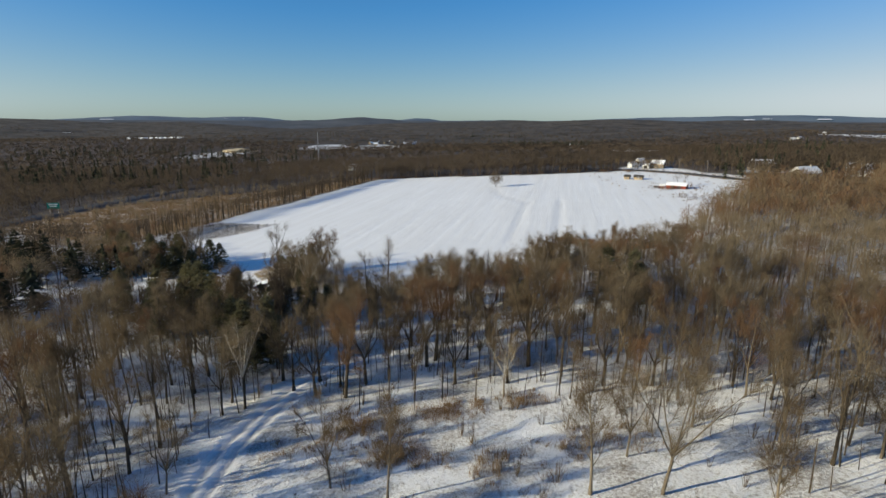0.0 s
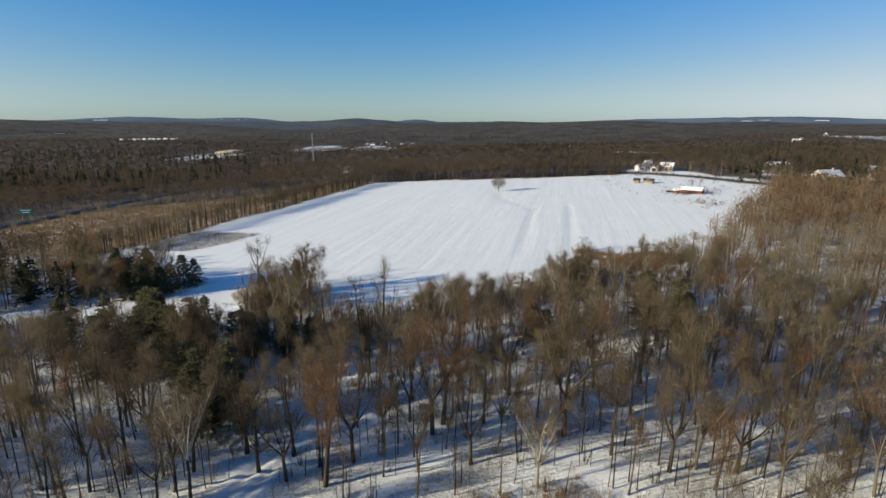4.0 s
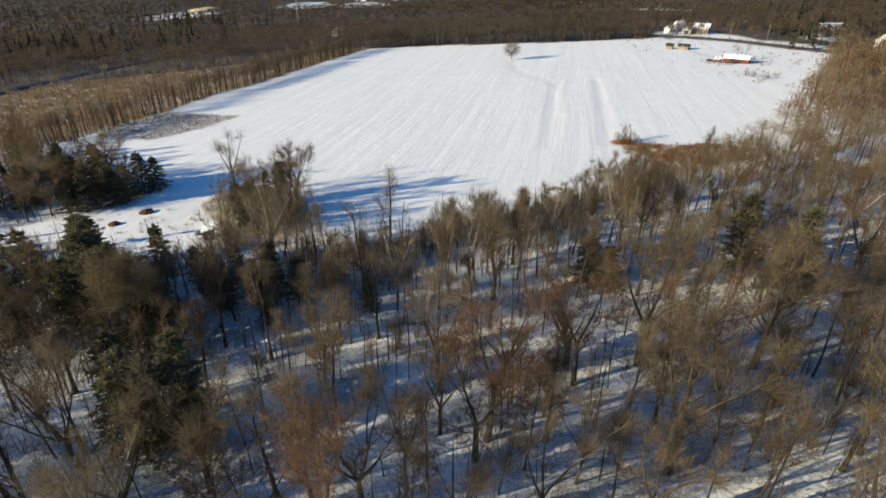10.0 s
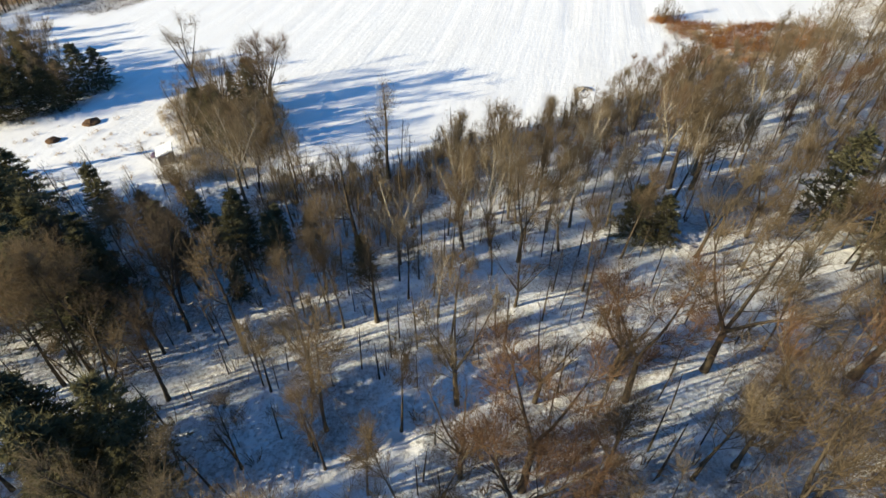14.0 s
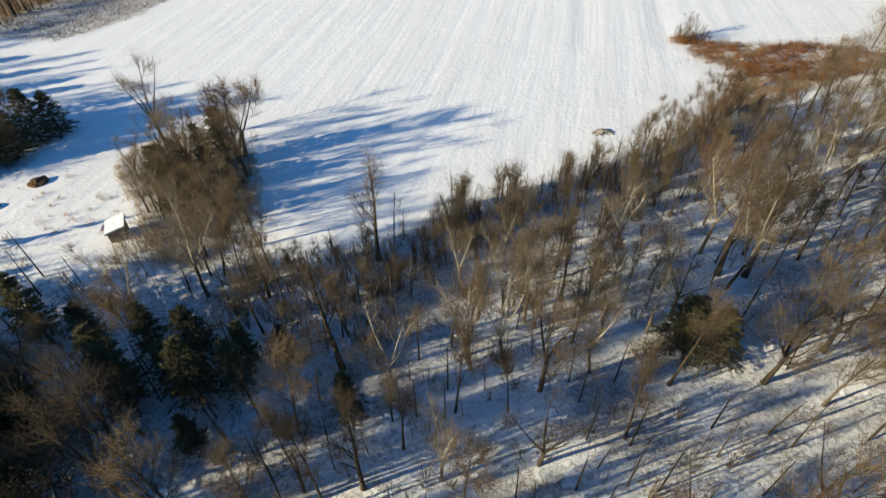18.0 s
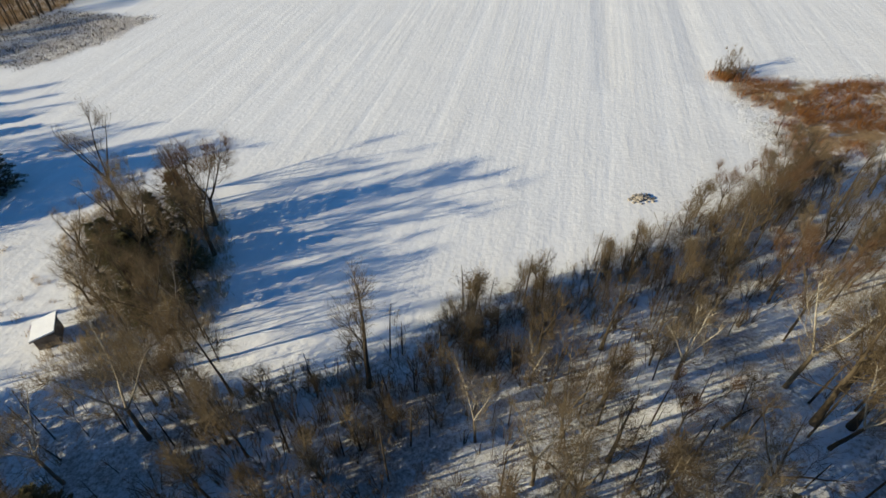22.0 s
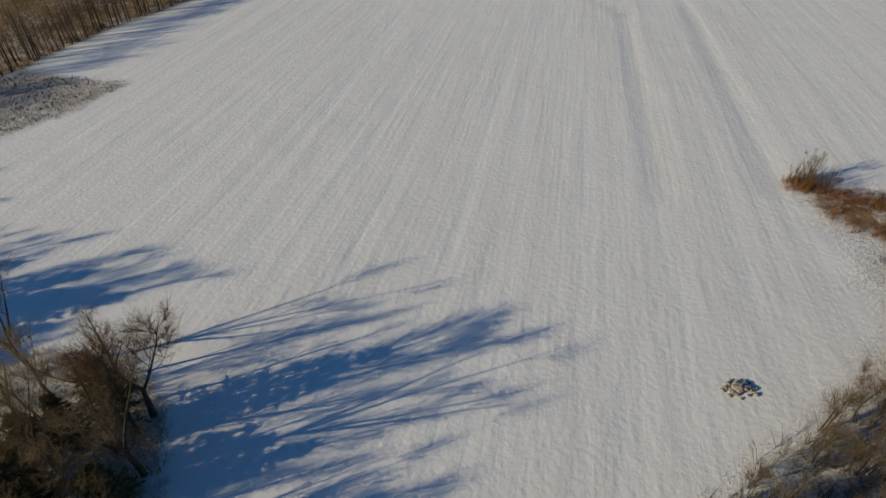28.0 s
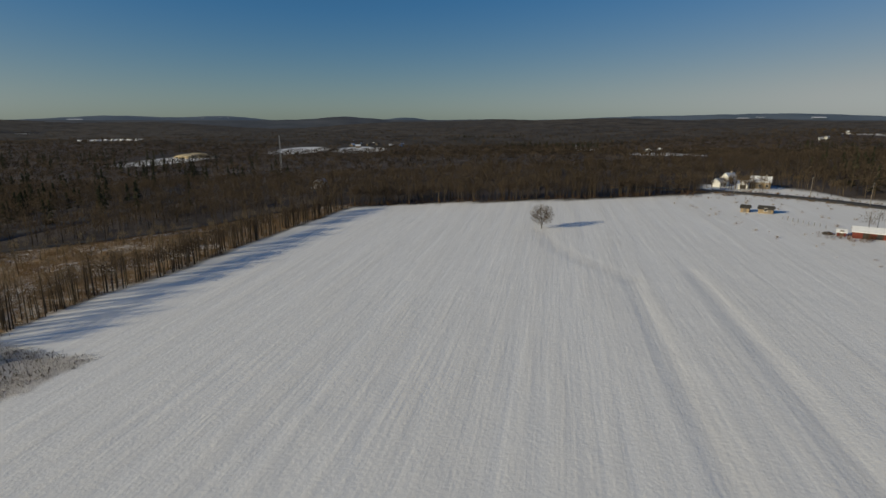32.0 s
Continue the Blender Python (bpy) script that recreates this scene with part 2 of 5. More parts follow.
# ---- terrain ----
def ground_z(x, y):
    """Height of the ground: falls ahead through the wood to a gently tilted field, a valley and low hills beyond."""
    x, y = np.asarray(x, float), np.asarray(y, float)
    k = 0.06 * np.log1p(np.exp(np.clip((1 - y / 165.0) / 0.06, -60, 40)))
    z = -5.2 + 0.045 * np.clip(x, -260, 420) + 0.03 * np.clip(x, -150, 200) * np.clip((130 - y) / 60, 0, 1) + 8.3 * np.clip(k, 0, 1.3)
    d = np.hypot(x, y)
    valley = np.clip((d - 420) / 500, 0, 1)
    valley = valley * valley * (3 - 2 * valley)
    z = z * (1 - valley) + valley * (-14 + 0.012 * np.clip(x, -900, 1500) + 9 * np.sin(x / 310 + 1.2) * np.sin(y / 270) )
    rise = np.clip((d - 1300) / 2600, 0, 1)
    z = z + rise * (34 + 10 * np.sin(x / 420.0 + 0.6) + 8 * np.sin((x + y) / 600.0))
    ridges = np.clip((d - 1500) / 500, 0, 1)
    z = z + ridges * (9 * np.sin(y / 240.0 + 0.9 * np.sin(x / 520.0)) + 6 * np.sin(x / 190.0 + y / 370.0) - 13)
    return z


def gz(x, y):
    return float(ground_z(x, y))


FIELD = [(-44, 391), (-70, 320), (-82, 280), (-92, 262), (-98, 236), (-107, 215), (-116, 192), (-104, 172), (-84, 158), (-64, 151), (-66, 140), (-80, 134.5), (-100, 134), (-100, 122), (-80, 123), (-58, 122), (-45, 117), (-35, 116.5), (-29, 119),
         (-27, 124), (-20.5, 116), (-9, 120.5), (-4, 125.5), (6.5, 128), (13, 131.5), (23, 137), (28, 139.5), (38, 147), (38.4, 157), (42.4, 173.5), (49, 170.5), (58, 168.6), (76, 170),
         (95, 196), (121, 221), (140, 262), (158, 300), (166, 322), (160, 344), (152, 358), (132, 378), (100, 378), (47, 384), (6, 390)]
CLUMP = [(-46, 149), (-37, 148), (-31, 142), (-27.5, 132), (-27, 124), (-30, 117), (-36, 118.5), (-40.5, 127), (-46, 135), (-50, 142)]
REEDS = [(-44, 396), (-70, 324), (-92, 266), (-98, 238), (-118, 195), (-150, 200), (-198, 245), (-185, 300), (-165, 322), (-130, 336), (-104, 356), (-62, 402)]
YARD = [(100, 376), (132, 377), (132, 390), (143, 408), (162, 408), (172, 384), (174, 350), (188, 320), (180, 290), (152, 262), (124, 222), (100, 240)]
STUBBLE = [(-69, 223), (-77, 207), (-87, 197), (-106, 203), (-109, 216), (-97, 234), (-86, 229)]
BROWN = [(42.6, 173), (49, 170), (58, 168), (69, 166), (72, 159), (64, 153.5), (50, 148), (41.5, 142.5), (41, 149), (45, 158), (42, 166)]
GLADE = [(-26, 30), (40, 30), (32, 46), (24, 55), (14, 62), (-2, 62), (-14, 63.5), (-16, 70), (-22, 69), (-26, 60), (-32, 46)]


# snowy openings in the far woods: centre and half sizes
OPENINGS = [(153, 398, 17, 14), (200, 286, 16, 13), (212, 345, 14, 18), (-345, 850, 40, 95), (-235, 1150, 45, 150), (-130, 1190, 50, 130), (-705, 1350, 75, 45), (930, 1200, 45, 120), (320, 850, 40, 80), (-1400, 2100, 60, 120), (-78, 483, 6, 5), (283, 1090, 25, 60)]


def inside(poly, x, y):
    """Signed distance to a polygon's edge in metres, positive inside."""
    x, y = np.asarray(x, float), np.asarray(y, float)
    best, odd = np.full(x.shape, 1e9), np.zeros(x.shape, bool)
    for (x1, y1), (x2, y2) in zip(poly, poly[1:] + poly[:1]):
        dx, dy = x2 - x1, y2 - y1
        t = np.clip(((x - x1) * dx + (y - y1) * dy) / (dx * dx + dy * dy), 0, 1)
        best = np.minimum(best, np.hypot(x - x1 - t * dx, y - y1 - t * dy))
        if y1 != y2:
            odd ^= ((y1 > y) != (y2 > y)) & (x < (x2 - x1) * (y - y1) / (y2 - y1) + x1)
    return np.where(odd, best, -best)


def along(path, x, y):
    """Distance in metres from a path of points."""
    best = np.full(np.shape(x), 1e9)
    for (x1, y1), (x2, y2) in zip(path, path[1:]):
        dx, dy = x2 - x1, y2 - y1
        t = np.clip(((x - x1) * dx + (y - y1) * dy) / (dx * dx + dy * dy), 0, 1)
        best = np.minimum(best, np.hypot(x - x1 - t * dx, y - y1 - t * dy))
    return best


LANE = [(-24, 30), (-23.5, 46), (-23.5, 54), (-22, 61), (-19.5, 69), (-15, 75), (-9, 79)]
TRAIL = [(34, 319), (32.3, 307), (33, 290), (36, 275), (39, 266), (43, 254)]
FURROWS = [[(60, 258), (56, 240), (53, 227), (48, 206), (42, 183), (39, 172)], [(43, 253), (38, 233), (33, 210), (29, 193), (24, 172)]]
ROAD = [(96, 425), (135, 388), (155, 361), (164, 342), (170, 322), (182, 290), (205, 250)]
HIGHWAY = [(-216, 200), (-209, 252), (-203, 282), (-197, 310), (-188, 345), (-172, 400), (-150, 460)]


def stretch(near, far_end, step, grow):
    """Grid lines: even steps to near, then ever wider ones to far_end."""
    out = [0.0]
    while out[-1] < far_end:
        out.append(out[-1] + (step if out[-1] < near else step * (1 + (out[-1] - near) * grow)))
    return out


def sheet(name, xs, ys, lift=0.0):
    gx, gy = np.meshgrid(np.array(xs), np.array(ys))
    nx, ny = len(xs), len(ys)
    z = ground_z(gx, gy) + lift
    co = np.stack([gx, gy, z], -1).reshape(-1, 3)
    i = np.arange(nx * ny).reshape(ny, nx)
    q = np.stack([i[:-1, :-1], i[:-1, 1:], i[1:, 1:], i[1:, :-1]], -1).reshape(-1, 4)
    return co, q


def mesh_of(name, co, faces, material, smooth=False):
    """A mesh from arrays of corners and of equal-sided faces."""
    me = bpy.data.meshes.new(name)
    co, faces = np.asarray(co, np.float32), np.asarray(faces, np.int32)
    n, k = faces.shape
    me.vertices.add(len(co))
    me.vertices.foreach_set("co", co.ravel())
    me.loops.add(n * k)
    me.loops.foreach_set("vertex_index", faces.ravel())
    me.polygons.add(n)
    me.polygons.foreach_set("loop_start", np.arange(n, dtype=np.int32) * k)
    me.polygons.foreach_set("use_smooth", np.full(n, smooth))
    me.update(calc_edges=True)
    me.materials.append(material)
    return me


xs_side = stretch(130, 4700, 1.7, 0.03)
xs = [-v for v in xs_side[:0:-1]] + xs_side
ys_fwd = stretch(260, 4700, 1.7, 0.02)
ys = [-v for v in stretch(40, 900, 6, 0.1)[:0:-1]] + ys_fwd
xs = sorted(set(xs) | set(np.arange(-30, -4, 0.5)))     # closer lines where the rutted lane runs
ys = sorted(set(ys) | set(np.arange(38, 84, 0.5)))
co, quads = sheet("ground", xs, ys)
X, Y = co[:, 0], co[:, 1]
ragged = np.array([noise.noise((px * 0.13, py * 0.13, 0.0)) * 3.0 + noise.noise((px * 0.5, py * 0.5, 5.0)) * 1.2 if abs(px) < 260 and -10 < py < 460 else 0.0 for px, py in zip(X, Y)])
field_m = np.clip((inside(FIELD, X, Y) + ragged * 0.5) / 2.5 + 0.5, 0, 1) * (1 - 0.85 * np.clip((inside(CLUMP, X, Y) + ragged) / 3 + 0.4, 0, 1))
reeds_m = np.maximum(np.clip((inside(REEDS, X, Y) + ragged) / 5 + 0.5, 0, 1), np.clip((inside(BROWN, X, Y) + ragged) / 2 + 0.5, 0, 1))
field_m = np.maximum(field_m, np.clip((inside(YARD, X, Y) + ragged) / 4 + 0.5, 0, 1))
stub = np.clip((inside(STUBBLE, X, Y) + ragged * 0.8) / 3 + 0.4, 0, 0.6)
reeds_m, field_m = np.maximum(reeds_m, stub), field_m * (1 - stub)
for ax, ay, rx, ry in OPENINGS:
    field_m = np.maximum(field_m, np.clip((1.05 - np.hypot((X - ax) / rx, (Y - ay) / ry)) * 6, 0, 1) * (np.hypot(X, Y) > 390))
trail = np.exp(-((along(TRAIL, X, Y) - 1.3) / 0.9) ** 2)
furrow = np.maximum(*[np.exp(-(along(f, X, Y) / 1.5) ** 2) for f in FURROWS])
lane_d = along(LANE, X, Y)
track_m = np.clip(1.6 - lane_d / 1.9 + ragged * 0.12, 0, 1)
far_m = np.clip((np.hypot(X, Y) - 200) / 120, 0, 1)
lumps = np.where(np.hypot(X, Y) < 400, ragged * 0.09 * (1 - field_m * 0.85) * (1 - track_m * 0.7), 0)
rut_m = np.exp(-((lane_d - 0.95) / 0.4) ** 2)
ruts = -0.2 * rut_m + 0.12 * np.exp(-(lane_d / 0.5) ** 2) + 0.15 * np.exp(-((lane_d - 2.3) / 0.6) ** 2)
rut_m = np.maximum(rut_m, np.maximum(0.3 * trail, 0.16 * furrow))
co[:, 2] += lumps + ruts - 0.14 * trail - 0.2 * furrow
ground = tagged(new("ground", mesh_of("ground", co, quads, GROUND, True)), "snow-covered rolling ground with leaf litter and ploughed field", "ground", kind="structure")
for nm, v in (("field", field_m), ("reeds", reeds_m), ("track", track_m), ("far", far_m), ("rut", rut_m)):
    at = ground.data.attributes.new(nm, "FLOAT", "POINT")
    at.data.foreach_set("value", v.astype(np.float32))


# ---- building blocks ----
def part(name, me, parent, label="", m=None):
    """One mesh object under a thing or under a part."""
    ob = new(name, me)
    ob.parent = parent
    if m is not None:
        ob.matrix_basis = m
    return tagged(ob, label)


class Shape:
    """Corners and triangles, gathered piece by piece."""

    def __init__(self):
        self.co, self.tri, self.n, self.bark = [], [], 0, 0   # bark: how many of the first triangles are bark

    def add(self, co, tri):
        self.co.append(np.asarray(co, float))
        self.tri.append(np.asarray(tri, int) + self.n)
        self.n += len(co)

    def tube(self, path, radii, sides):
        path = np.asarray(path, float)
        k = len(path)
        d = np.gradient(path, axis=0)
        d /= np.linalg.norm(d, axis=1)[:, None] + 1e-9
        ref = np.array([1.0, 0.13, 0.07]) if abs(d[0][0]) < 0.8 else np.array([0.05, 1.0, 0.1])
        u = np.cross(d, ref)
        u /= np.linalg.norm(u, axis=1)[:, None]
        v = np.cross(d, u)
        an = np.arange(sides) * 2 * np.pi / sides
        ring = path[:, None, :] + np.asarray(radii)[:, None, None] * (np.cos(an)[None, :, None] * u[:, None, :] + np.sin(an)[None, :, None] * v[:, None, :])
        i = np.arange(k * sides).reshape(k, sides)
        j = np.roll(i, -1, 1)
        a, b, c, e = i[:-1].ravel(), j[:-1].ravel(), j[1:].ravel(), i[1:].ravel()
        self.add(ring.reshape(-1, 3), np.concatenate([np.stack([a, b, c], 1), np.stack([a, c, e], 1)]))

    def blade(self, p, q, width, rng):
        """A thin twig or needle tuft: one long triangle from p to q."""
        p, q = np.asarray(p, float), np.asarray(q, float)
        s = np.cross(q - p, rng.normal(size=3))
        s *= width / 2 / (np.linalg.norm(s) + 1e-9)
        self.add([p - s, p + s, q], [[0, 1, 2]])

    def box(self, lo, hi, bevel=0.0):
        (x0, y0, z0), (x1, y1, z1) = lo, hi
        c = [(x, y, z) for z in (z0, z1) for y in (y0, y1) for x in (x0, x1)]
        f = [(0, 2, 3), (0, 3, 1), (4, 5, 7), (4, 7, 6), (0, 1, 5), (0, 5, 4), (2, 6, 7), (2, 7, 3), (0, 4, 6), (0, 6, 2), (1, 3, 7), (1, 7, 5)]
        self.add(c, f)

    def arrays(self):
        if not self.co:
            return np.zeros((0, 3)), np.zeros((0, 3), int)
        return np.concatenate(self.co), np.concatenate(self.tri)

    def mesh(self, name, material, smooth=False):
        return mesh_of(name, *self.arrays(), material, smooth)


def unit(v):
    return v / (np.linalg.norm(v) + 1e-9)


def grow_tree(seed, height, spread, clear, limbs, steep, leaders=1, twigs=9, lean=0.04, fork=0.45, blade=(0.8, 1.8), width=0.027, thick=1.0, bend=0.12):
    """A bare broadleaf tree: trunk, limbs and fine twigs as three shapes, its foot at the origin."""
    rng = np.random.default_rng(seed)
    trunk, limb, twig = Shape(), Shape(), Shape()
    r0 = 0.017 * height * thick

    def way(p, d, length, n, wander, lift):
        pts = [np.array(p, float)]
        d = unit(np.array(d, float))
        for _ in range(n):
            d = unit(d + rng.normal(size=3) * wander + np.array([0, 0, lift]))
            pts.append(pts[-1] + d * length / n)
        return np.array(pts), d

    def at(path, t):
        f = t * (len(path) - 1)
        i = min(int(f), len(path) - 2)
        return path[i] + (path[i + 1] - path[i]) * (f - i), unit(path[i + 1] - path[i])

    def fine(path, count, reach):
        for _ in range(count):
            p, d = at(path, rng.uniform(0.15, 1.0))
            q = unit(d + rng.normal(size=3) * 0.6 + np.array([0, 0, 0.5]))
            ln = rng.uniform(*blade) * reach
            e = p + q * ln
            twig.blade(p, e, width, rng)
            for f in (0.3, 0.55, 0.78):
                b = p + q * ln * (f + rng.uniform(-0.08, 0.08))
                twig.blade(b, b + unit(q + rng.normal(size=3) * 0.75 + np.array([0, 0, 0.15])) * ln * rng.uniform(0.3, 0.6), width * 0.75, rng)

    def side(d, angle):
        s = unit(np.cross(d, rng.normal(size=3)))
        return unit(d * math.cos(angle) + s * math.sin(angle))

    stems = []
    base, d = way((0, 0, -0.4), (rng.normal() * lean, rng.normal() * lean, 1), (fork if leaders > 1 else 0.97) * height + 0.4, 7, 0.035, 0.05)
    top = r0 * (0.62 if leaders > 1 else 0.14)
    rad = np.linspace(r0, top, len(base))
    rad[0] *= 1.45
    trunk.tube(base, rad, 7)
    stems.append((base, clear if leaders == 1 else 0.75, r0))
    for i in range(leaders if leaders > 1 else 0):
        an = 2 * math.pi * (i + rng.uniform(-0.25, 0.25)) / leaders
        lean_out = rng.uniform(0.25, 0.6) * spread / 4
        st, _ = way(base[-1], (math.cos(an) * lean_out, math.sin(an) * lean_out, 1), (1 - fork) * height * rng.uniform(0.8, 1.05), 6, 0.07, 0.03)
        limb.tube(st, np.linspace(top * 0.75, 0.02, len(st)), 5)
        stems.append((st, 0.12, top * 0.75))
    total = max(1, len(stems) - 1)
    for si, (st, low, rs) in enumerate(stems):
        count = limbs if len(stems) == 1 else (3 if si == 0 else max(3, limbs // total))
        for i in range(count):
            t = low + (0.98 - low) * (i + rng.uniform(0.1, 0.9)) / count
            p, d = at(st, t)
            ln = spread * (1.05 - 0.75 * (t - low) / (1 - low + 1e-6)) * rng.uniform(0.65, 1.1) * (1.0 if len(stems) == 1 else 0.75)
            lp, _ = way(p, side(d, steep * rng.uniform(0.75, 1.25)), ln, 5, bend, 0.10)
            rl = max(0.025, rs * (1 - t * 0.75) * 0.36)
            limb.tube(lp, np.linspace(rl, 0.012, len(lp)), 4)
            fine(lp[1:], twigs, 1.0)
            for j in range(4 + int(ln)):
                tb = 0.25 + 0.72 * (j + rng.uniform(0, 1)) / (4 + int(ln))
                bp, bd = at(lp, tb)
                path, _ = way(bp, side(bd, rng.uniform(0.5, 0.95)), ln * rng.uniform(0.3, 0.55), 2, 0.16, 0.10)
                limb.tube(path, np.linspace(min(rl * 0.4, 0.022), 0.006, 3), 3)
                fine(path, twigs, 1.0)
        fine(st[-3:], twigs * 2, 1.1)
    return trunk, limb, twig


def grow_pine(seed, height, radius, clear=0.12, whorls=13, tufts=17, ragged_by=0.35, blade_w=0.34, boughs=5):
    """A conifer with whorls of drooping boughs carrying needle sprays."""
    rng = np.random.default_rng(seed)
    trunk, limb, needle = Shape(), Shape(), Shape()
    n = 7
    path = np.stack([np.cumsum(rng.normal(size=n) * 0.05), np.cumsum(rng.normal(size=n) * 0.05), np.linspace(-0.3, height * 0.97, n)], 1)
    trunk.tube(path, np.linspace(0.018 * height, 0.02, n), 7)
    for w in range(whorls):
        f = clear + (0.97 - clear) * (w + rng.uniform(0, 0.5)) / whorls
        z = f * height
        ln0 = radius * (1 - f) ** 0.75 * 1.05 + 0.25
        for k in range(boughs):
            an = 2 * math.pi * (k + rng.uniform(0, 1)) / boughs + w * 1.3
            ln = ln0 * rng.uniform(1 - ragged_by, 1 + ragged_by * 0.6)
            d = np.array([math.cos(an), math.sin(an), 0])
            root = np.array([np.interp(z, path[:, 2], path[:, 0]), np.interp(z, path[:, 2], path[:, 1]), z + rng.normal() * 0.15])
            droop = rng.uniform(0.12, 0.34)
            bough = np.array([root + d * ln * s + np.array([0, 0, ln * (0.22 * s - droop * s * s)]) for s in (0, 0.35, 0.7, 1.0)])
            limb.tube(bough, np.linspace(0.05, 0.012, 4), 3)
            across = np.array([-d[1], d[0], 0.0])
            for _ in range(tufts):
                s = rng.uniform(0.12, 1.0) ** 0.8
                p = root + d * ln * s + np.array([0, 0, ln * (0.22 * s - droop * s * s)]) + across * rng.normal() * 0.16 * ln * (1.1 - s)
                q = unit(d * 0.8 + across * rng.normal() * 0.9 + rng.normal(size=3) * 0.35 + np.array([0, 0, 0.22]))
                needle.blade(p + rng.normal(size=3) * 0.08, p + q * rng.uniform(0.3, 0.75), blade_w, rng)
    for _ in range(20):
        needle.blade(path[-1] - np.array([0, 0, 0.6]), path[-1] + rng.normal(size=3) * 0.25 + np.array([0, 0, 0.4]), blade_w, rng)
    return trunk, limb, needle


def grow_shrub(seed, height, stems, spread, twigs=8, width=0.03):
    """A many-stemmed leafless shrub as one shape."""
    rng = np.random.default_rng(seed)
    s = Shape()
    for _ in range(stems):
        an, out = rng.uniform(0, 2 * math.pi), rng.uniform(0.05, spread)
        h = height * rng.uniform(0.55, 1.05)
        foot = np.array([math.cos(an), math.sin(an), 0]) * out * 0.35
        tip = np.array([math.cos(an) * out, math.sin(an) * out, h])
        mid = (foot + tip) / 2 + rng.normal(size=3) * 0.12 * height * 0.3
        s.tube([foot - np.array([0, 0, 0.15]), mid, tip], [0.03, 0.02, 0.008], 3)
        for _ in range(twigs):
            t = rng.uniform(0.3, 1.0)
            p = mid + (tip - mid) * (t - 0.3) / 0.7
            q = unit(np.array([math.cos(an) * 0.4, math.sin(an) * 0.4, 0.8]) + rng.normal(size=3) * 0.55)
            ln = rng.uniform(0.25, 0.6) * height * 0.45
            s.blade(p, p + q * ln, width, rng)
            s.blade(p + q * ln * 0.5, p + q * ln * 0.5 + unit(q + rng.normal(size=3) * 0.8) * ln * 0.55, width * 0.8, rng)
    return s


def grow_tuft(seed, height, count, spread, width=0.05):
    """A clump of dry grass or weeds."""
    rng = np.random.default_rng(seed)
    s = Shape()
    for _ in range(count):
        p = np.array([rng.normal() * spread, rng.normal() * spread, -0.05])
        s.blade(p, p + np.array([rng.normal() * 0.3, rng.normal() * 0.3, 1]) * height * rng.uniform(0.5, 1.1), width, rng)
    return s


def scatter_mesh(name, shapes, places, material, seed):
    """Many copies of a few shapes joined into one mesh; places: rows of x, y, scale."""
    rng = np.random.default_rng(seed)
    cos, tris, slots, n = [], [], [], 0
    places = np.asarray(places, float)
    zs = ground_z(places[:, 0], places[:, 1])
    arrs = [s if isinstance(s, tuple) else s.arrays() for s in shapes]
    which, turn, squash = rng.integers(0, len(arrs), len(places)), rng.uniform(0, 6.283, len(places)), rng.uniform(0.85, 1.2, len(places))
    for k, (c0, t0) in enumerate(arrs):
        sel = np.nonzero(which == k)[0]
        if not len(sel) or not len(c0):
            continue
        ca, sa = np.cos(turn[sel])[:, None], np.sin(turn[sel])[:, None]
        sc = places[sel, 2][:, None]
        x = (c0[None, :, 0] * ca - c0[None, :, 1] * sa) * sc + places[sel, 0][:, None]
        y = (c0[None, :, 0] * sa + c0[None, :, 1] * ca) * sc + places[sel, 1][:, None]
        z = c0[None, :, 2] * sc * squash[sel][:, None] + zs[sel][:, None]
        cos.append(np.stack([x, y, z], -1).reshape(-1, 3))
        tris.append((t0[None] + (np.arange(len(sel)) * len(c0))[:, None, None] + n).reshape(-1, 3))
        slots.append(np.tile(np.arange(len(t0)) < (0 if isinstance(shapes[k], tuple) else shapes[k].bark), len(sel)))
        n += len(sel) * len(c0)
    me = mesh_of(name, np.concatenate(cos), np.concatenate(tris), material)
    slots = np.concatenate(slots)
    if slots.any():
        me.materials.append(BARK)
        me.polygons.foreach_set("material_index", slots.astype(np.int32))
    return me


# ---- kinds of tree ----
def tree_thing(name, grown, bark, limb_m, crown_m, label, category, crown="crown"):
    """A tree to be copied: an empty at its foot with trunk, limbs and crown."""
    root = tagged(new(name), label, category)
    t, l, w = grown
    split = sum(len(k) for k in t.tri)
    t.add(*l.arrays())
    me = t.mesh("trunk", bark, True)
    me.materials.append(limb_m)
    me.polygons.foreach_set("material_index", (np.arange(len(me.polygons)) >= split).astype(np.int32))
    part("trunk", me, root)
    part(crown, w.mesh(crown, crown_m), root)
    return root


